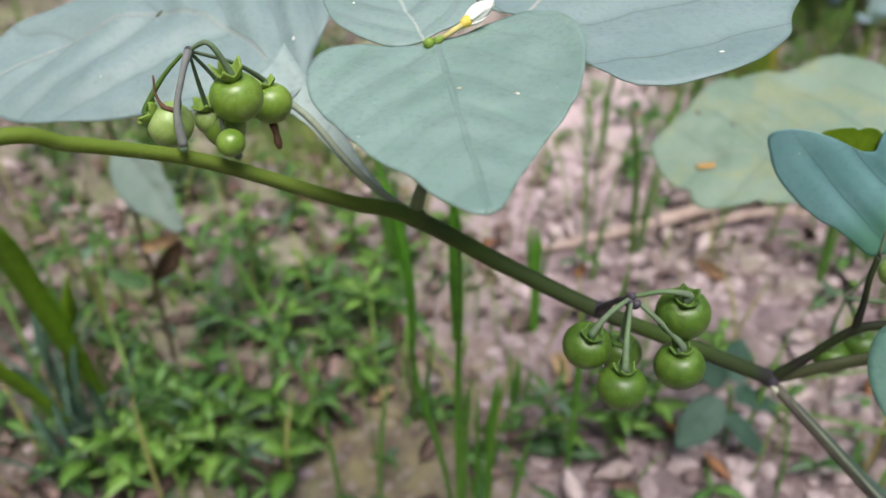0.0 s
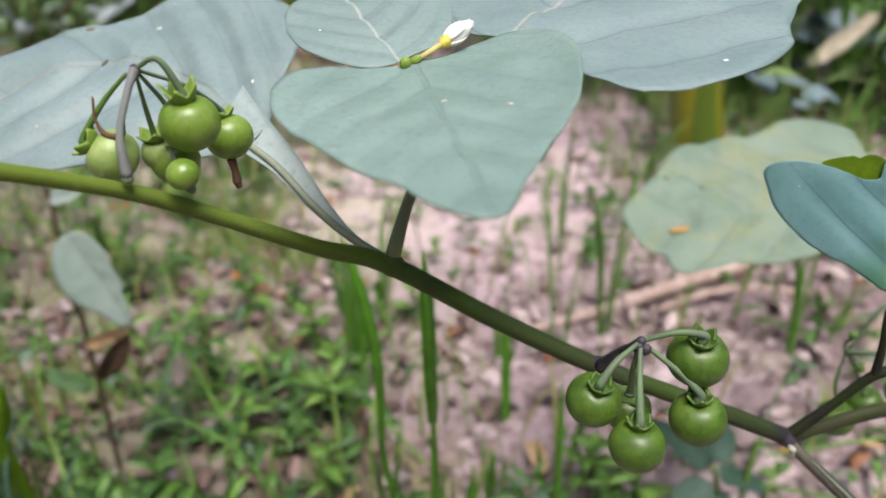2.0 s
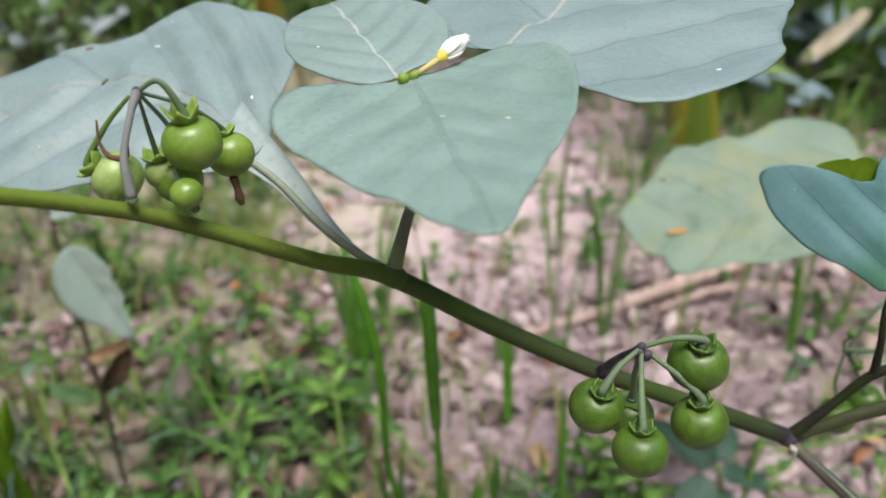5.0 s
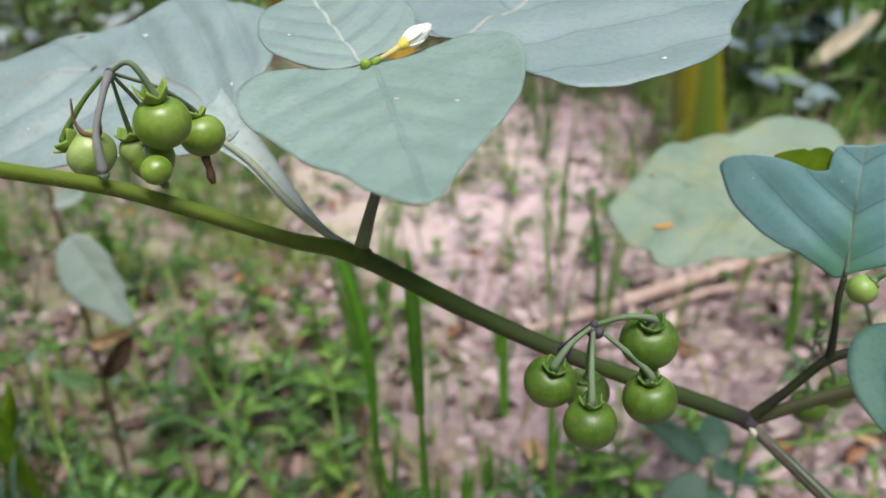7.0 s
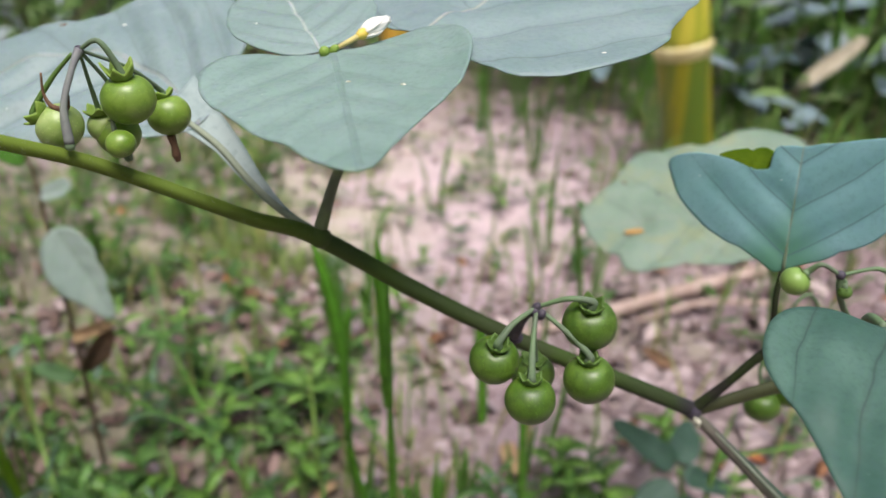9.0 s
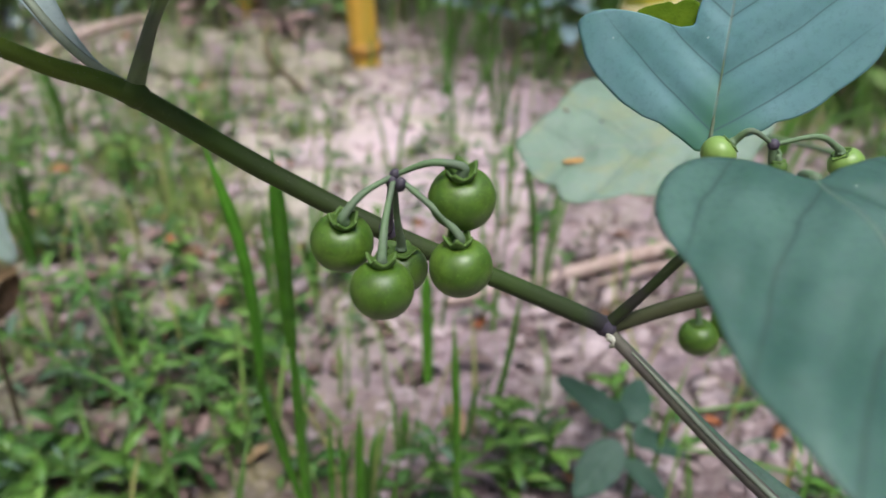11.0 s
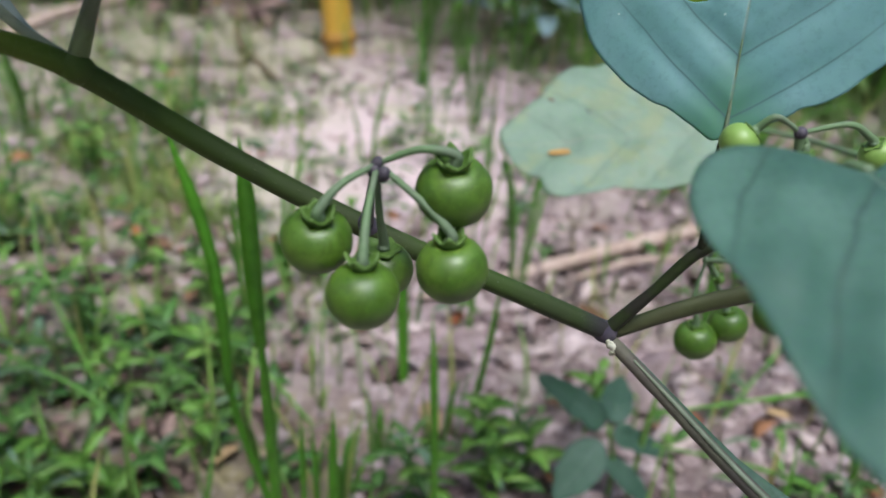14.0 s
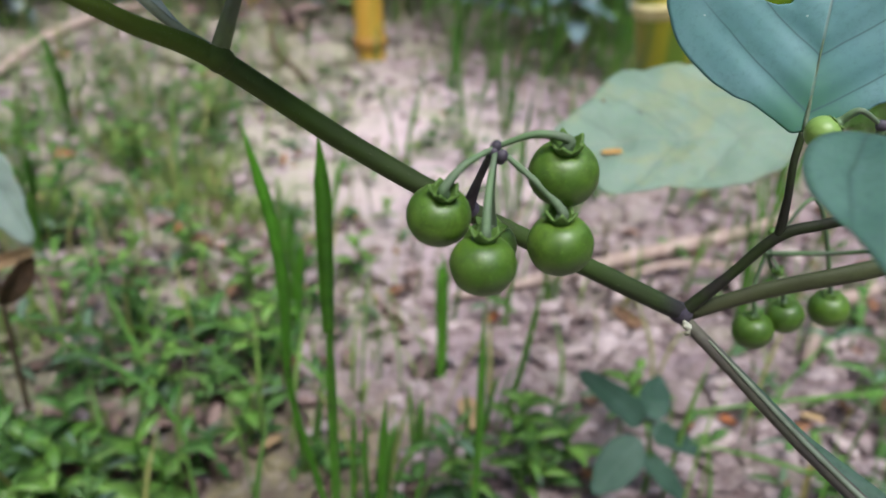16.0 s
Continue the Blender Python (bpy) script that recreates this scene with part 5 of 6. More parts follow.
for pts, w, tw in TALL + TALL_TOO:
    broad = w > 0.0075 and pts[0][0] < -0.1
    g = thing("grass_shoot", Vector(pts[0]), "broad yellow-green grass blade leaning over the weeds" if broad else "tall upright green grass shoot", "grass", "tall grass shoots")
    part("blade", grass_blade(pts, w, tw, steps=9, tip=0.22), M_SHOOT_YELLOW if broad else M_SHOOT, g)


g = thing("grass_shoot", Vector((0.262, 0.268, 0.0)), "dry yellow grass blade standing in the soil", "grass", "dry grass blades")
part("blade", grass_blade([(0.262, 0.268, -0.004), (0.2648, 0.268, 0.018), (0.2633, 0.268, 0.040), (0.2616, 0.268, 0.066)], 0.0062, 0.2, steps=8, tip=0.3), M_STRAW, g)
g = thing("grass_shoot", Vector((0.275, 0.262, 0.0)), "tall upright green grass shoot", "grass", "tall grass shoots")
part("blade", grass_blade([(0.2725, 0.262, -0.004), (0.2708, 0.262, 0.012), (0.2685, 0.262, 0.043), (0.2660, 0.262, 0.075)], 0.0070, 0.4, steps=8, tip=0.3), M_SHOOT, g)


bent = thing("bending_grass", on_ground(0.33, 0.60), "long thin grass stems bending over beside the bamboo", "grass")
for pts, w in (([(0.352, 0.585, -0.004), (0.343, 0.555, 0.090), (0.331, 0.522, 0.152), (0.302, 0.446, 0.209), (0.296, 0.420, 0.250)], 0.0034),
               ([(0.285, 0.600, -0.004), (0.290, 0.590, 0.070), (0.304, 0.575, 0.128), (0.330, 0.555, 0.170), (0.360, 0.545, 0.176), (0.405, 0.540, 0.160)], 0.0038)):
    part("blade", grass_blade(pts, w, 0.4, steps=8, tip=0.3), M_GRASS_PALE, bent)
dry = thing("dry_leaf", on_ground(0.52, 0.93), "pale buff dry leaf hanging in the undergrowth", "dead leaf")
part("stalk", tube([on_ground(0.52, 0.93, -0.005), Vector((0.505, 0.925, 0.04)), Vector((0.496, 0.918, 0.083))], [0.0016, 0.0014, 0.0012], 7, 5), M_WEED_STEM, dry)
part("blade", blade_mesh((496, 918, 83), (567, 912, 149), (-0.2, -0.8, 0.55), (48, 0), (50, 22, 14, 11, 10.5, 11.5, 14, 22, 44, 22, 14, 11.5, 10.5, 11, 14, 22), fold=0.35, wave=3.0, seed=31, spokes=40, rings=8), M_BUFF, dry)


def tuft(at, count, height, spread, width, seed, label="loose tuft of green grass", mat=M_GRASS):
    rng = random.Random(seed)
    t = thing("grass_tuft", at, label, "grass", "grass tufts")
    for k in range(count):
        a = rng.random() * 6.283
        h = height * rng.uniform(0.55, 1.1)
        out = spread * rng.uniform(0.2, 1.0)
        d = Vector((math.cos(a), math.sin(a), 0))
        b = at + d * rng.uniform(0, 0.008)
        pts = [b + Vector((0, 0, -0.006)), b + d * out * 0.2 + Vector((0, 0, h * 0.45)), b + d * out * 0.55 + Vector((0, 0, h * 0.8)), b + d * out + Vector((0, 0, h * rng.uniform(0.85, 1.05)))]
        part("blade", grass_blade(pts, width * rng.uniform(0.7, 1.2), a + 1.57, steps=4), mat, t)
    return t


NEAR_TUFTS = [(0.058, 0.262, 6, 0.075, 0.02, 0.0042), (0.075, 0.300, 4, 0.06, 0.02, 0.004), (0.020, 0.300, 4, 0.07, 0.03, 0.004), (0.108, 0.300, 3, 0.10, 0.012, 0.005), (0.130, 0.430, 3, 0.13, 0.03, 0.005),
              (0.092, 0.430, 3, 0.075, 0.012, 0.006), (-0.010, 0.430, 4, 0.11, 0.03, 0.005), (0.005, 0.470, 4, 0.10, 0.04, 0.005), (0.165, 0.455, 4, 0.15, 0.05, 0.005), (0.30, 0.44, 3, 0.14, 0.03, 0.004),
              (0.33, 0.46, 3, 0.12, 0.05, 0.004), (0.32, 0.285, 5, 0.09, 0.04, 0.006), (0.055, 0.70, 4, 0.13, 0.06, 0.005), (0.12, 0.72, 4, 0.14, 0.06, 0.005), (0.16, 0.62, 4, 0.12, 0.06, 0.004)]
FAR_TUFTS = [(0.26, 0.73, 6, 0.10, 0.06, 0.005), (0.17, 0.83, 6, 0.16, 0.07, 0.006), (-0.35, 0.60, 6, 0.12, 0.06, 0.006), (-0.22, 0.52, 6, 0.10, 0.06, 0.005), (-0.30, 0.78, 6, 0.14, 0.07, 0.006),
             (-0.16, 0.88, 5, 0.10, 0.06, 0.005), (0.42, 0.68, 6, 0.15, 0.09, 0.006), (0.50, 0.55, 6, 0.14, 0.08, 0.006), (0.38, 0.60, 5, 0.10, 0.07, 0.005), (0.11, 1.00, 7, 0.24, 0.10, 0.008),
             (0.17, 1.06, 8, 0.28, 0.12, 0.008), (0.25, 1.08, 8, 0.26, 0.12, 0.008), (0.34, 1.05, 8, 0.24, 0.12, 0.008), (0.46, 1.02, 8, 0.22, 0.12, 0.008), (0.58, 0.98, 8, 0.26, 0.15, 0.008),
             (0.70, 0.95, 8, 0.30, 0.18, 0.008)]
for i, (x, y, n, h, s, w) in enumerate(NEAR_TUFTS + FAR_TUFTS):
    tuft(on_ground(x, y), n, h, s, w, 100 + i)
for i, (x, y, n, h, s, w) in enumerate(((-0.148, 0.262, 7, 0.085, 0.05, 0.0055), (-0.205, 0.300, 5, 0.07, 0.05, 0.005), (-0.172, 0.266, 7, 0.075, 0.05, 0.0045), (-0.158, 0.240, 7, 0.065, 0.05, 0.0045), (-0.188, 0.285, 6, 0.075, 0.05, 0.0045))):
    tuft(on_ground(x, y), n, h, s, w, 150 + i, "tuft of narrow blue-green blades", M_SPRIG)


def fallen_leaf(x, y, size, seed, mat, label):
    rng = random.Random(seed)
    a = rng.random() * 6.283
    c = on_ground(x, y, 0.006) * 1000
    tip = c + Vector((math.cos(a), math.sin(a), rng.uniform(-0.1, 0.35))) * size
    q = [size * k for k in (0.56, 0.38, 0.27, 0.22, 0.22, 0.27, 0.38, 0.46, 0.38, 0.27, 0.22, 0.22, 0.27, 0.38)]
    bm = blade_mesh(c, tip, (rng.uniform(-0.5, 0.5), rng.uniform(-0.6, 0.2), 1), (size * 0.5, 0), q, fold=rng.uniform(0.2, 0.6), droop=rng.uniform(-0.1, 0.4), wave=2.2, seed=seed, spokes=24, rings=6, thick=0.3)
    tagged(part("fallen_leaf", bm, mat), label, "dead leaf", "fallen leaves")


rng = random.Random(77)
for i in range(34):
    x, y = (rng.uniform(-0.26, 0.06), rng.uniform(0.28, 0.62)) if i < 20 else (rng.uniform(0.10, 0.36), rng.uniform(0.32, 0.62))
    mat, label = ((M_DRY, "curled dark brown fallen leaf on the soil"), (M_TAN, "dry tan fallen leaf on the soil"), (M_ORANGE, "small orange-brown fallen leaf on the soil"))[i % 3]
    fallen_leaf(x, y, rng.uniform(11, 26) * (0.7 if i % 3 == 2 else 1), 500 + i, mat, label)


def green_share(x, y):
    """How thickly the low weeds stand."""
    def hill(cx, cy, rx, ry):
        return math.exp(-((x - cx) / rx) ** 2 - ((y - cy) / ry) ** 2)
    v = 0.40 * hill(-0.16, 0.31, 0.16, 0.12) + 0.20 * hill(-0.04, 0.44, 0.10, 0.10) + 0.10 * hill(-0.1, 0.75, 0.2, 0.15) + 0.20 * hill(-0.25, 0.95, 0.2, 0.3) + 0.12 * hill(0.18, 0.30, 0.12, 0.06) + 0.2 * hill(0.18, 0.66, 0.10, 0.12) + 0.18 * hill(-0.35, 0.62, 0.16, 0.25)
    v += 0.8 * hill(0.55, 0.95, 0.3, 0.25) + 0.35 * hill(0.42, 0.35, 0.1, 0.1) + 0.9 * (1 if y > 1.45 else 0) + 0.3 * hill(-0.17, 0.82, 0.1, 0.1)
    return v * max(0.0, 0.9 + 2.2 * noise.noise(Vector((x * 16, y * 16, 2))))


# low weeds, one by one, nearest first
rng = random.Random(5)
kinds = [weed(Vector((0, 0, 0)), h, n, l, l * k, 60 + i, label, (M_WEED, M_WEED_YELLOW, M_WEED_DARK)[i % 3], M_GRASS, 0.4) for i, (h, n, l, k, label) in enumerate((
    (0.030, 2, 0.019, 0.62, "small bright green weed with oval leaves"), (0.045, 3, 0.020, 0.55, "small bright green weed with oval leaves"), (0.024, 2, 0.024, 0.60, "small bright green weed with oval leaves"),
    (0.060, 5, 0.022, 0.22, "small green weed with narrow leaves"), (0.052, 3, 0.026, 0.45, "small bright green weed with oval leaves"), (0.05, 4, 0.028, 0.18, "small green weed with narrow leaves"), (0.07, 5, 0.018, 0.3, "small green weed with narrow leaves")))]
CLUMPS = [(0.095, 0.275, 0.03, 4), (-0.15, 0.255, 0.035, 6), (-0.10, 0.262, 0.025, 4), (-0.075, 0.46, 0.030, 4), (-0.07, 0.54, 0.035, 2), (-0.06, 0.405, 0.030, 4), (-0.16, 0.34, 0.045, 4), (-0.02, 0.34, 0.020, 2), (0.0, 0.48, 0.025, 3), (-0.13, 0.41, 0.035, 3), (-0.22, 0.40, 0.045, 3), (0.140, 0.285, 0.022, 5),
          (0.30, 0.38, 0.05, 5), (-0.06, 0.285, 0.030, 4), (0.18, 0.62, 0.05, 4), (-0.30, 0.55, 0.07, 4), (-0.27, 0.30, 0.05, 7), (0.26, 0.27, 0.03, 3), (0.02, 0.60, 0.05, 3), (-0.15, 0.66, 0.06, 2), (-0.165, 0.805, 0.020, 6), (-0.21, 0.55, 0.025, 5), (-0.26, 0.70, 0.05, 3)]
used = 0
for cx, cy, spread, many in CLUMPS:
    for _ in range(many):
        i = used % len(kinds)
        m = Matrix.Translation(on_ground(rng.gauss(cx, spread), rng.gauss(cy, spread * 0.8), -0.002)) @ Matrix.Rotation(rng.random() * 6.283, 4, "Z") @ Matrix.Rotation(rng.uniform(-0.25, 0.25), 4, "X") @ Matrix.Scale(rng.uniform(0.65, 1.1), 4)
        if used < len(kinds):
            kinds[i].matrix_basis = m
        else:
            copy_thing(kinds[i], m)
        used += 1


# weeds that stand out among them
for i, (x, y, h, n, l, k, yellow) in enumerate(((-0.066, 0.352, 0.046, 4, 0.024, 0.34, True), (-0.105, 0.277, 0.036, 3, 0.026, 0.52, False), (-0.133, 0.280, 0.040, 3, 0.024, 0.50, False), (-0.083, 0.284, 0.034, 3, 0.024, 0.50, True),
        (-0.049, 0.270, 0.036, 3, 0.020, 0.55, True), (-0.022, 0.382, 0.050, 4, 0.026, 0.45, True), (-0.127, 0.464, 0.040, 3, 0.022, 0.50, True), (-0.064, 0.408, 0.034, 3, 0.024, 0.50, True), (-0.039, 0.445, 0.042, 4, 0.024, 0.45, True),
        (-0.150, 0.246, 0.034, 3, 0.024, 0.50, True), (-0.108, 0.312, 0.030, 3, 0.026, 0.45, False), (-0.164, 0.802, 0.070, 4, 0.034, 0.40, True), (-0.216, 0.538, 0.110, 6, 0.026, 0.30, True), (-0.204, 0.556, 0.080, 5, 0.026, 0.30, False), (0.128, 0.318, 0.042, 4, 0.022, 0.50, True), (0.152, 0.300, 0.036, 3, 0.024, 0.50, True),
        (-0.118, 0.246, 0.034, 2, 0.034, 0.52, True), (-0.098, 0.252, 0.030, 2, 0.032, 0.55, True), (-0.046, 0.248, 0.030, 2, 0.030, 0.55, True), (-0.116, 0.288, 0.032, 2, 0.030, 0.55, True), (-0.066, 0.290, 0.034, 2, 0.030, 0.52, True))):
    weed(on_ground(x, y), h, n, l, l * k, 700 + i, "leafy weed with spreading yellow-green leaves" if yellow else "leafy weed with dull grey-green oval leaves", M_WEED_YELLOW if yellow else M_WEED, M_GRASS, 0.2, stem_r=0.0009, droop=0.2)


def carpet(name, label, mat, count, area, make, share=None, seed=0, category="weeds"):
    rng = random.Random(seed)
    bm = bmesh.new()
    done = tries = 0
    while done < count and tries < count * 40:
        tries += 1
        x, y = rng.uniform(*area[:2]), rng.uniform(*area[2:])
        if share and rng.random() > share(x, y):
            continue
        make(bm, rng, on_ground(x, y))
        done += 1
    ob = part(name, bm, mat)
    return tagged(ob, label, category, kind="stuff")


def sprout(bm, rng, at):
    h = rng.uniform(0.006, 0.028)
    turn = rng.random() * 6.283
    for k in range(rng.choice((2, 3, 4))):
        a = turn + k * 2.1 + rng.uniform(-0.3, 0.3)
        small_leaf(bm, at + Vector((0, 0, h * rng.uniform(0.4, 1))), Vector((math.cos(a), math.sin(a), rng.uniform(-0.1, 0.7))), Vector((0, 0, 1)), rng.uniform(0.008, 0.024), rng.uniform(0.003, 0.009), 0.2, 0.3)


def spear(bm, rng, at, tall=(0.02, 0.09), wide=(0.0015, 0.0035)):
    a = rng.random() * 6.283
    h = rng.uniform(*tall)
    d = Vector((math.cos(a), math.sin(a), 0)) * h * rng.uniform(0.1, 0.7)
    grass_blade([at - Vector((0, 0, 0.004)), at + d * 0.3 + Vector((0, 0, h * 0.6)), at + d + Vector((0, 0, h))], rng.uniform(*wide), a + 1.5, bm=bm, steps=3)


def flake(bm, rng, at, size=(0.006, 0.026)):
    """A curled scrap of dry leaf."""
    l = rng.uniform(*size)
    w = l * rng.uniform(0.35, 0.8)
    a = rng.random() * 6.283
    along = Vector((math.cos(a), math.sin(a), rng.uniform(-0.35, 0.35)))
    small_leaf(bm, at + Vector((0, 0, rng.uniform(0.001, 0.008))), along, Vector((rng.uniform(-0.5, 0.5), rng.uniform(-0.5, 0.5), 1)), l, w, rng.uniform(-0.5, 0.6), rng.uniform(-0.4, 0.5))


def sand_patch(x, y):
    """How bare and smooth the pink sandy patch lies."""
    return math.exp(-(((x - 0.06) / 0.20) ** 2 + ((y - 0.82) / 0.27) ** 2) ** 2)


def litter_share(x, y):
    v = 0.06 + 0.9 * math.exp(-((x - 0.30) / 0.2) ** 2 - ((y - 0.46) / 0.16) ** 2) + 0.4 * math.exp(-((x + 0.15) / 0.25) ** 2 - ((y - 0.75) / 0.3) ** 2)
    bare = math.exp(-((x - 0.03) / 0.20) ** 2 - ((y - 0.70) / 0.22) ** 2)
    return v * (1 - 0.8 * bare) * (0.5 + 0.8 * (0.5 + noise.noise(Vector((x * 9, y * 9, 7)))))


carpet("low_weed_carpet", "carpet of small green weed seedlings on the soil", M_WEED_ALL, 1150, (-0.6, 0.8, 0.2, 1.3), sprout, green_share, 11)
carpet("short_grass", "short thin grass among the weeds", M_GRASS_ALL, 3000, (-0.8, 1.0, 0.22, 1.5), spear, lambda x, y: ((0.20 if x < 0.0 else 0.13) + green_share(x, y)) * (1 - 0.93 * sand_patch(x, y)), 12, "grass")
def moss_share(x, y):
    return max(0.0, 0.15 + 1.6 * noise.noise(Vector((x * 11, y * 11, 4)))) * math.exp(-((x + 0.17) / 0.17) ** 2 - ((y - 0.64) / 0.22) ** 2)


carpet("moss", "yellow-green mossy fuzz on the pale soil", M_MOSS, 2000, (-0.6, 0.2, 0.3, 1.2), lambda bm, rng, at: spear(bm, rng, at, (0.006, 0.026), (0.0012, 0.0030)), moss_share, 23, "moss")
carpet("leaf_litter", "pale pinkish dry leaf litter on the soil", M_LITTER, 1300, (-0.6, 0.9, 0.2, 1.5), flake, litter_share, 13, "litter")
carpet("brown_litter", "dull brown scraps of rotting leaves under the weeds", M_DEAD, 560, (-0.45, 0.08, 0.2, 0.62), lambda bm, rng, at: flake(bm, rng, at, (0.006, 0.024)), lambda x, y: math.exp(-((x + 0.14) / 0.2) ** 2 - ((y - 0.36) / 0.16) ** 2), 21, "litter")


def clods(count, area, seed, size=(0.0025, 0.009)):
    """Crumbs of soil, each a lump of twenty faces."""
    rng = random.Random(seed)
    unit = bmesh.new()
    bmesh.ops.create_icosphere(unit, subdivisions=1, radius=1.0)
    base = [q.co.copy() for q in unit.verts]
    tris = [[q.index for q in f.verts] for f in unit.faces]
    unit.free()
    verts, faces = [], []
    for _ in range(count):
        x, y = rng.uniform(*area[:2]), rng.uniform(*area[2:])
        if rng.random() < 0.85 * sand_patch(x, y):
            continue
        r = size[0] + size[1] * rng.random() ** 3
        c = on_ground(x, y, r * 0.2)
        sq = (rng.uniform(0.8, 1.3), rng.uniform(0.7, 1.2), rng.uniform(0.5, 0.8))
        n0 = len(verts)
        for p in base:
            k = r * (1 + 0.4 * noise.noise(p * 1.7 + c * 40))
            verts.append((c.x + p.x * sq[0] * k, c.y + p.y * sq[1] * k, c.z + p.z * sq[2] * k))
        faces += [[n0 + i for i in t] for t in tris]
    me = bpy.data.meshes.new("soil_crumbs")
    me.from_pydata(verts, [], faces)
    me.materials.append(M_CLOD)
    return tagged(new("soil_crumbs", me), "loose crumbs of pinkish-brown soil", "soil", kind="stuff")


clods(2600, (-0.6, 0.9, 0.2, 1.4), 14)
clods(2600, (0.06, 0.42, 0.25, 0.62), 15, (0.0016, 0.0055))


carpet("dead_leaves", "heap of dark brown dead leaves near the bamboo", M_DEAD, 40, (-0.34, -0.05, 1.20, 1.45), lambda bm, rng, at: flake(bm, rng, at + Vector((0, 0, rng.uniform(0, 0.05))), (0.03, 0.075)), None, 18, "dead leaves")


def lump(at, size, seed):
    """A clod of soil, rough and half sunk."""
    bm = bmesh.new()
    bmesh.ops.create_icosphere(bm, subdivisions=3, radius=1.0)
    for q in bm.verts:
        k = 1 + 0.30 * noise.noise(q.co * 1.6 + Vector((seed * 3.7, 0, 0))) + 0.12 * noise.noise(q.co * 5 + Vector((0, seed * 1.9, 0)))
        q.co = at + Vector((q.co.x * size * 1.2, q.co.y * size, q.co.z * size * 0.62)) * k
    return tagged(part("soil_clod", bm, M_SOIL), "pinkish-grey clod of dry soil", "soil clod", "soil clods")


rng = random.Random(31)
for i in range(46):
    x, y = (rng.uniform(0.20, 0.46), rng.uniform(0.33, 0.62)) if i < 34 else (rng.uniform(-0.3, 0.3), rng.uniform(0.3, 1.0))
    lump(on_ground(x, y, 0.001), rng.uniform(0.006, 0.015), i)
rng = random.Random(33)
for i in range(26):
    lump(on_ground(rng.uniform(-0.28, -0.04), rng.uniform(1.06, 1.40), 0.004), rng.uniform(0.016, 0.042), 80 + i)
for i, (x, y, size) in enumerate(((-0.260, 0.770, 0.020), (-0.147, 0.990, 0.030), (-0.10, 1.02, 0.024), (-0.215, 0.66, 0.013), (-0.138, 0.339, 0.010), (0.004, 0.303, 0.007), (-0.30, 0.62, 0.014), (-0.03, 1.04, 0.020), (-0.19, 0.84, 0.020))):
    lump(on_ground(x, y, 0.001), size, 60 + i)


# ---- shrubs and the thicket behind, with its unseen added ring ----
def shrub(at, height, spread, leaves, leaf_len, seed, label):
    rng = random.Random(seed)
    t = thing("shrub", at, label, "shrub", "dark shrubs")
    ends = []
    for k in range(6):
        a = rng.random() * 6.283
        d = Vector((math.cos(a), math.sin(a), 0)) * spread * rng.uniform(0.3, 0.9)
        h = height * rng.uniform(0.6, 1.0)
        pts = [at - Vector((0, 0, 0.02)), at + d * 0.35 + Vector((0, 0, h * 0.5)), at + d + Vector((0, 0, h))]
        part("stem", tube(pts, [0.006, 0.004, 0.002], 6, 5), M_WEED_STEM, t)
        ends.append(curve_points(pts, 8))
    bm = bmesh.new()
    for _ in range(leaves):
        line = rng.choice(ends)
        c = line[rng.randrange(3, len(line))] + Vector((rng.gauss(0, 1), rng.gauss(0, 1), rng.gauss(0, 1))) * spread * 0.18
        c.z = max(c.z, 0.01)
        a = rng.random() * 6.283
        small_leaf(bm, c, Vector((math.cos(a), math.sin(a), rng.uniform(-0.5, 0.4))), Vector((rng.uniform(-0.4, 0.4), rng.uniform(-0.4, 0.4), 1)), leaf_len * rng.uniform(0.6, 1.2), leaf_len * rng.uniform(0.35, 0.55), 0.2, 0.3)
    part("crown", bm, M_UNDER, t)
    return t


SHRUBS = [(0.75, 1.35, 0.30, 0.22, 200, 0.075), (1.00, 1.25, 0.35, 0.25, 220, 0.085), (0.55, 1.55, 0.35, 0.25, 200, 0.06), (0.90, 1.75, 0.45, 0.30, 240, 0.08), (0.15, 1.75, 0.35, 0.30, 220, 0.05),
          (-0.15, 1.85, 0.35, 0.28, 220, 0.05), (-0.55, 1.75, 0.35, 0.28, 220, 0.06), (-0.85, 1.55, 0.35, 0.28, 220, 0.06), (-0.62, 1.25, 0.16, 0.16, 140, 0.04), (0.35, 2.05, 0.5, 0.35, 260, 0.07), (1.30, 1.65, 0.5, 0.35, 260, 0.09)]
for i, (x, y, h, s, n, l) in enumerate(SHRUBS):
    shrub(on_ground(x, y), h, s, n, l, 200 + i, "dark leafy shrub at the edge of the bare soil")


def thicket_leaf(bm, rng, at):
    """A leaf of the ring of bushes and low trees, added round the bare patch to block low sky light."""
    c = at + Vector((0, 0, (2.2 + 0.7 * noise.noise(at * 1.1)) * rng.random() ** 1.3))
    a = rng.random() * 6.283
    small_leaf(bm, c, Vector((math.cos(a), math.sin(a), rng.uniform(-0.5, 0.4))), Vector((rng.uniform(-0.5, 0.5), rng.uniform(-0.5, 0.5), 1)), rng.uniform(0.10, 0.24), rng.uniform(0.05, 0.11), 0.2, 0.3)


def ring_share(x, y):
    d, a = math.hypot(x - 0.1, y - 0.5), math.atan2(y - 0.5, x - 0.1)
    near = 1.85 + 0.25 * noise.noise(Vector((math.cos(a) * 3, math.sin(a) * 3, 5)))
    far = 3.0 + 0.9 * noise.noise(Vector((math.cos(a) * 2, math.sin(a) * 2, 9)))
    return 1.0 if near < d < far else 0.0


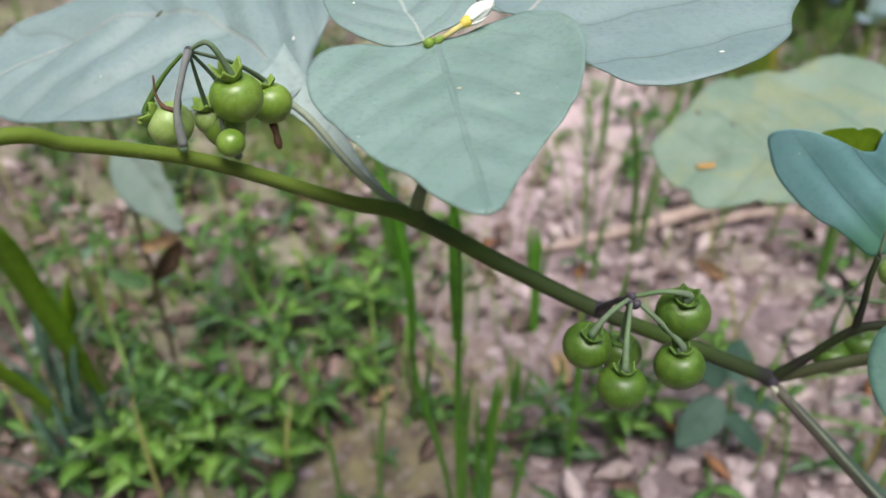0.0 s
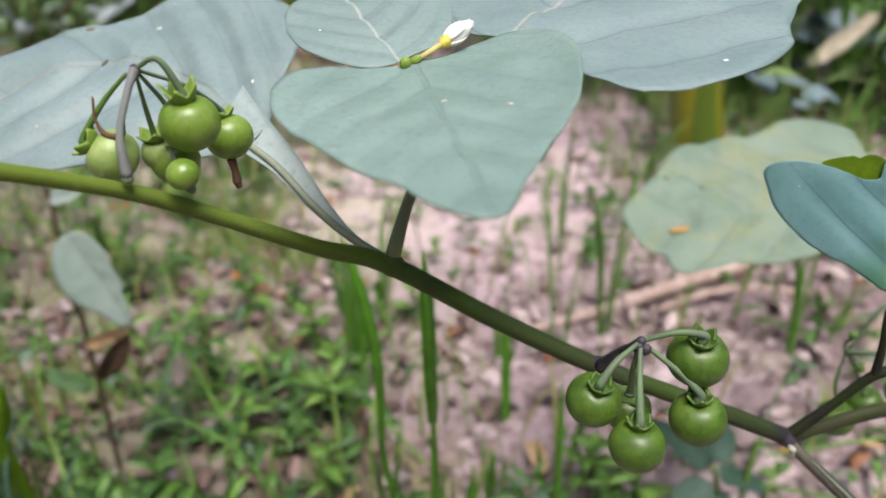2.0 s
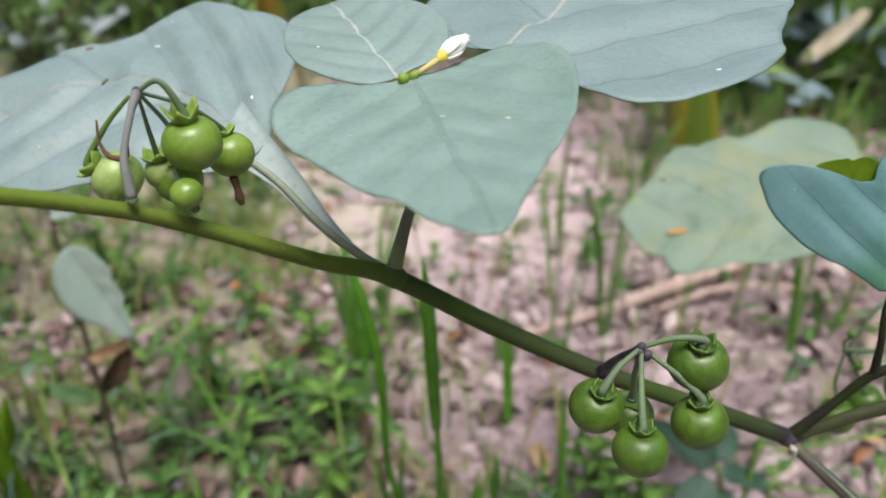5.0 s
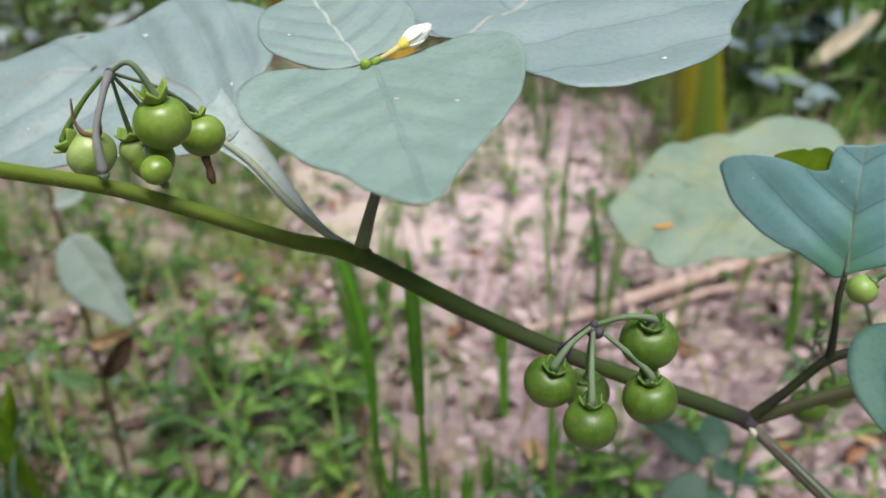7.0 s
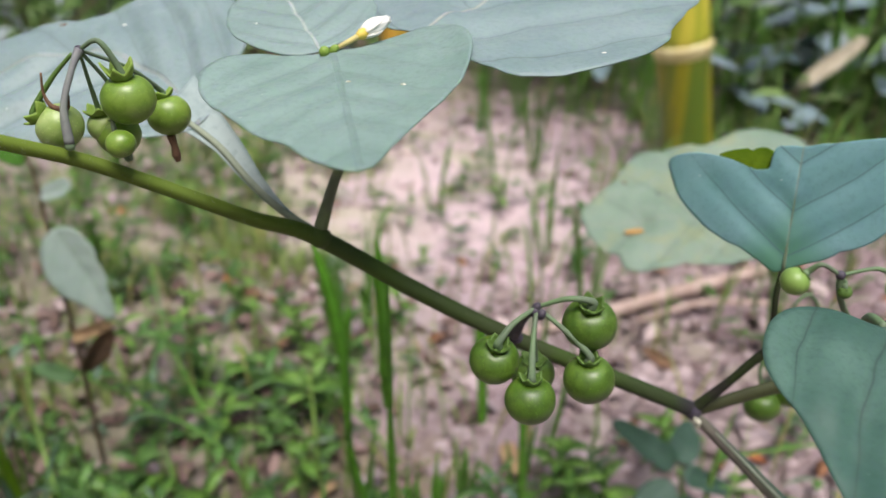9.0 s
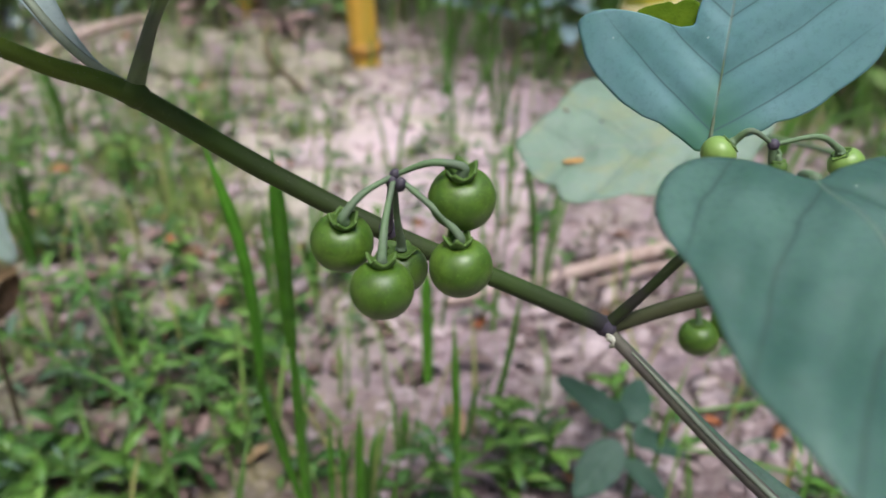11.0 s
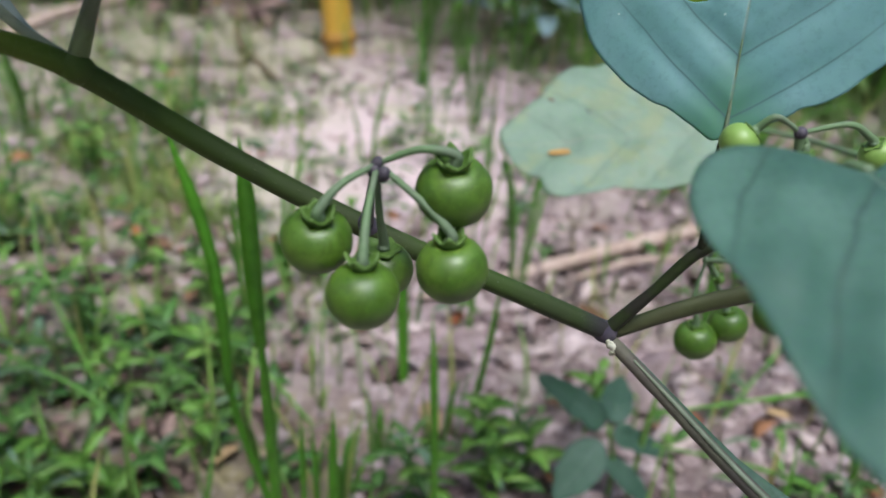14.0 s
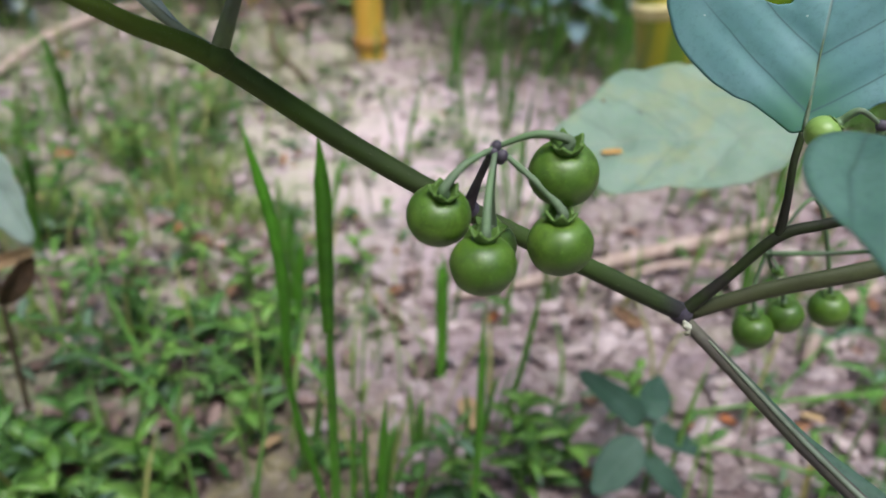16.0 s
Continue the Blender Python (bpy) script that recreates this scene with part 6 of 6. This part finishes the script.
def thicket_stem(bm, rng, at):
    """A thin bent trunk that carries the leaves."""
    top = at + Vector((rng.uniform(-0.4, 0.4), rng.uniform(-0.4, 0.4), rng.uniform(1.2, 2.3)))
    tube([at - Vector((0, 0, 0.05)), at + (top - at) * 0.5 + Vector((rng.uniform(-0.12, 0.12), rng.uniform(-0.12, 0.12), 0)), top], [0.022, 0.014, 0.005], 6, 5, bm=bm)


# only the far side is seen; the rest is added to darken sideways light
carpet("thicket_trunks", "thin brown trunks added in the mostly unseen thicket ring", M_WEED_STEM, 140, (-3.4, 3.6, -3.0, 4.0), thicket_stem, ring_share, 19, "trunks")
carpet("thicket", "dark dense thicket, its unseen ring added to block low sky light", M_SHRUB, 9500, (-3.6, 3.8, -3.2, 4.2), thicket_leaf, ring_share, 15, "thicket")


def reed(bm, rng, at):
    """A long blade that bends over."""
    a = rng.random() * 6.283
    h = rng.uniform(0.08, 0.26)
    d = Vector((math.cos(a), math.sin(a), 0)) * h * rng.uniform(0.4, 1.4)
    grass_blade([at - Vector((0, 0, 0.004)), at + d * 0.25 + Vector((0, 0, h * 0.7)), at + d * 0.65 + Vector((0, 0, h)), at + d + Vector((0, 0, h * rng.uniform(0.6, 1.0)))], rng.uniform(0.004, 0.009), a + 1.5, bm=bm, steps=3)


def reed_share(x, y):
    line = 0.90 if x > 0.40 else 1.16 if x > 0.06 else 1.36
    return 0.0 if y < line + 0.08 * noise.noise(Vector((x * 5, 1, 0))) else 0.6 + 0.6 * noise.noise(Vector((x * 4, y * 4, 3)))


carpet("tall_grass", "long bending grass at the edge of the bare soil", M_REED, 1900, (-1.0, 1.5, 0.85, 2.0), reed, reed_share, 16, "grass")


def low_leaf(bm, rng, at):
    a = rng.random() * 6.283
    small_leaf(bm, at + Vector((0, 0, rng.uniform(0.02, 0.22))), Vector((math.cos(a), math.sin(a), rng.uniform(-0.4, 0.5))), Vector((rng.uniform(-0.4, 0.4), -0.3, 1)), rng.uniform(0.03, 0.08), rng.uniform(0.02, 0.04), 0.2, 0.3)


carpet("undergrowth", "dark leafy undergrowth behind the bamboo", M_UNDER, 1900, (-1.1, 1.6, 0.86, 2.0), low_leaf, reed_share, 17, "undergrowth")
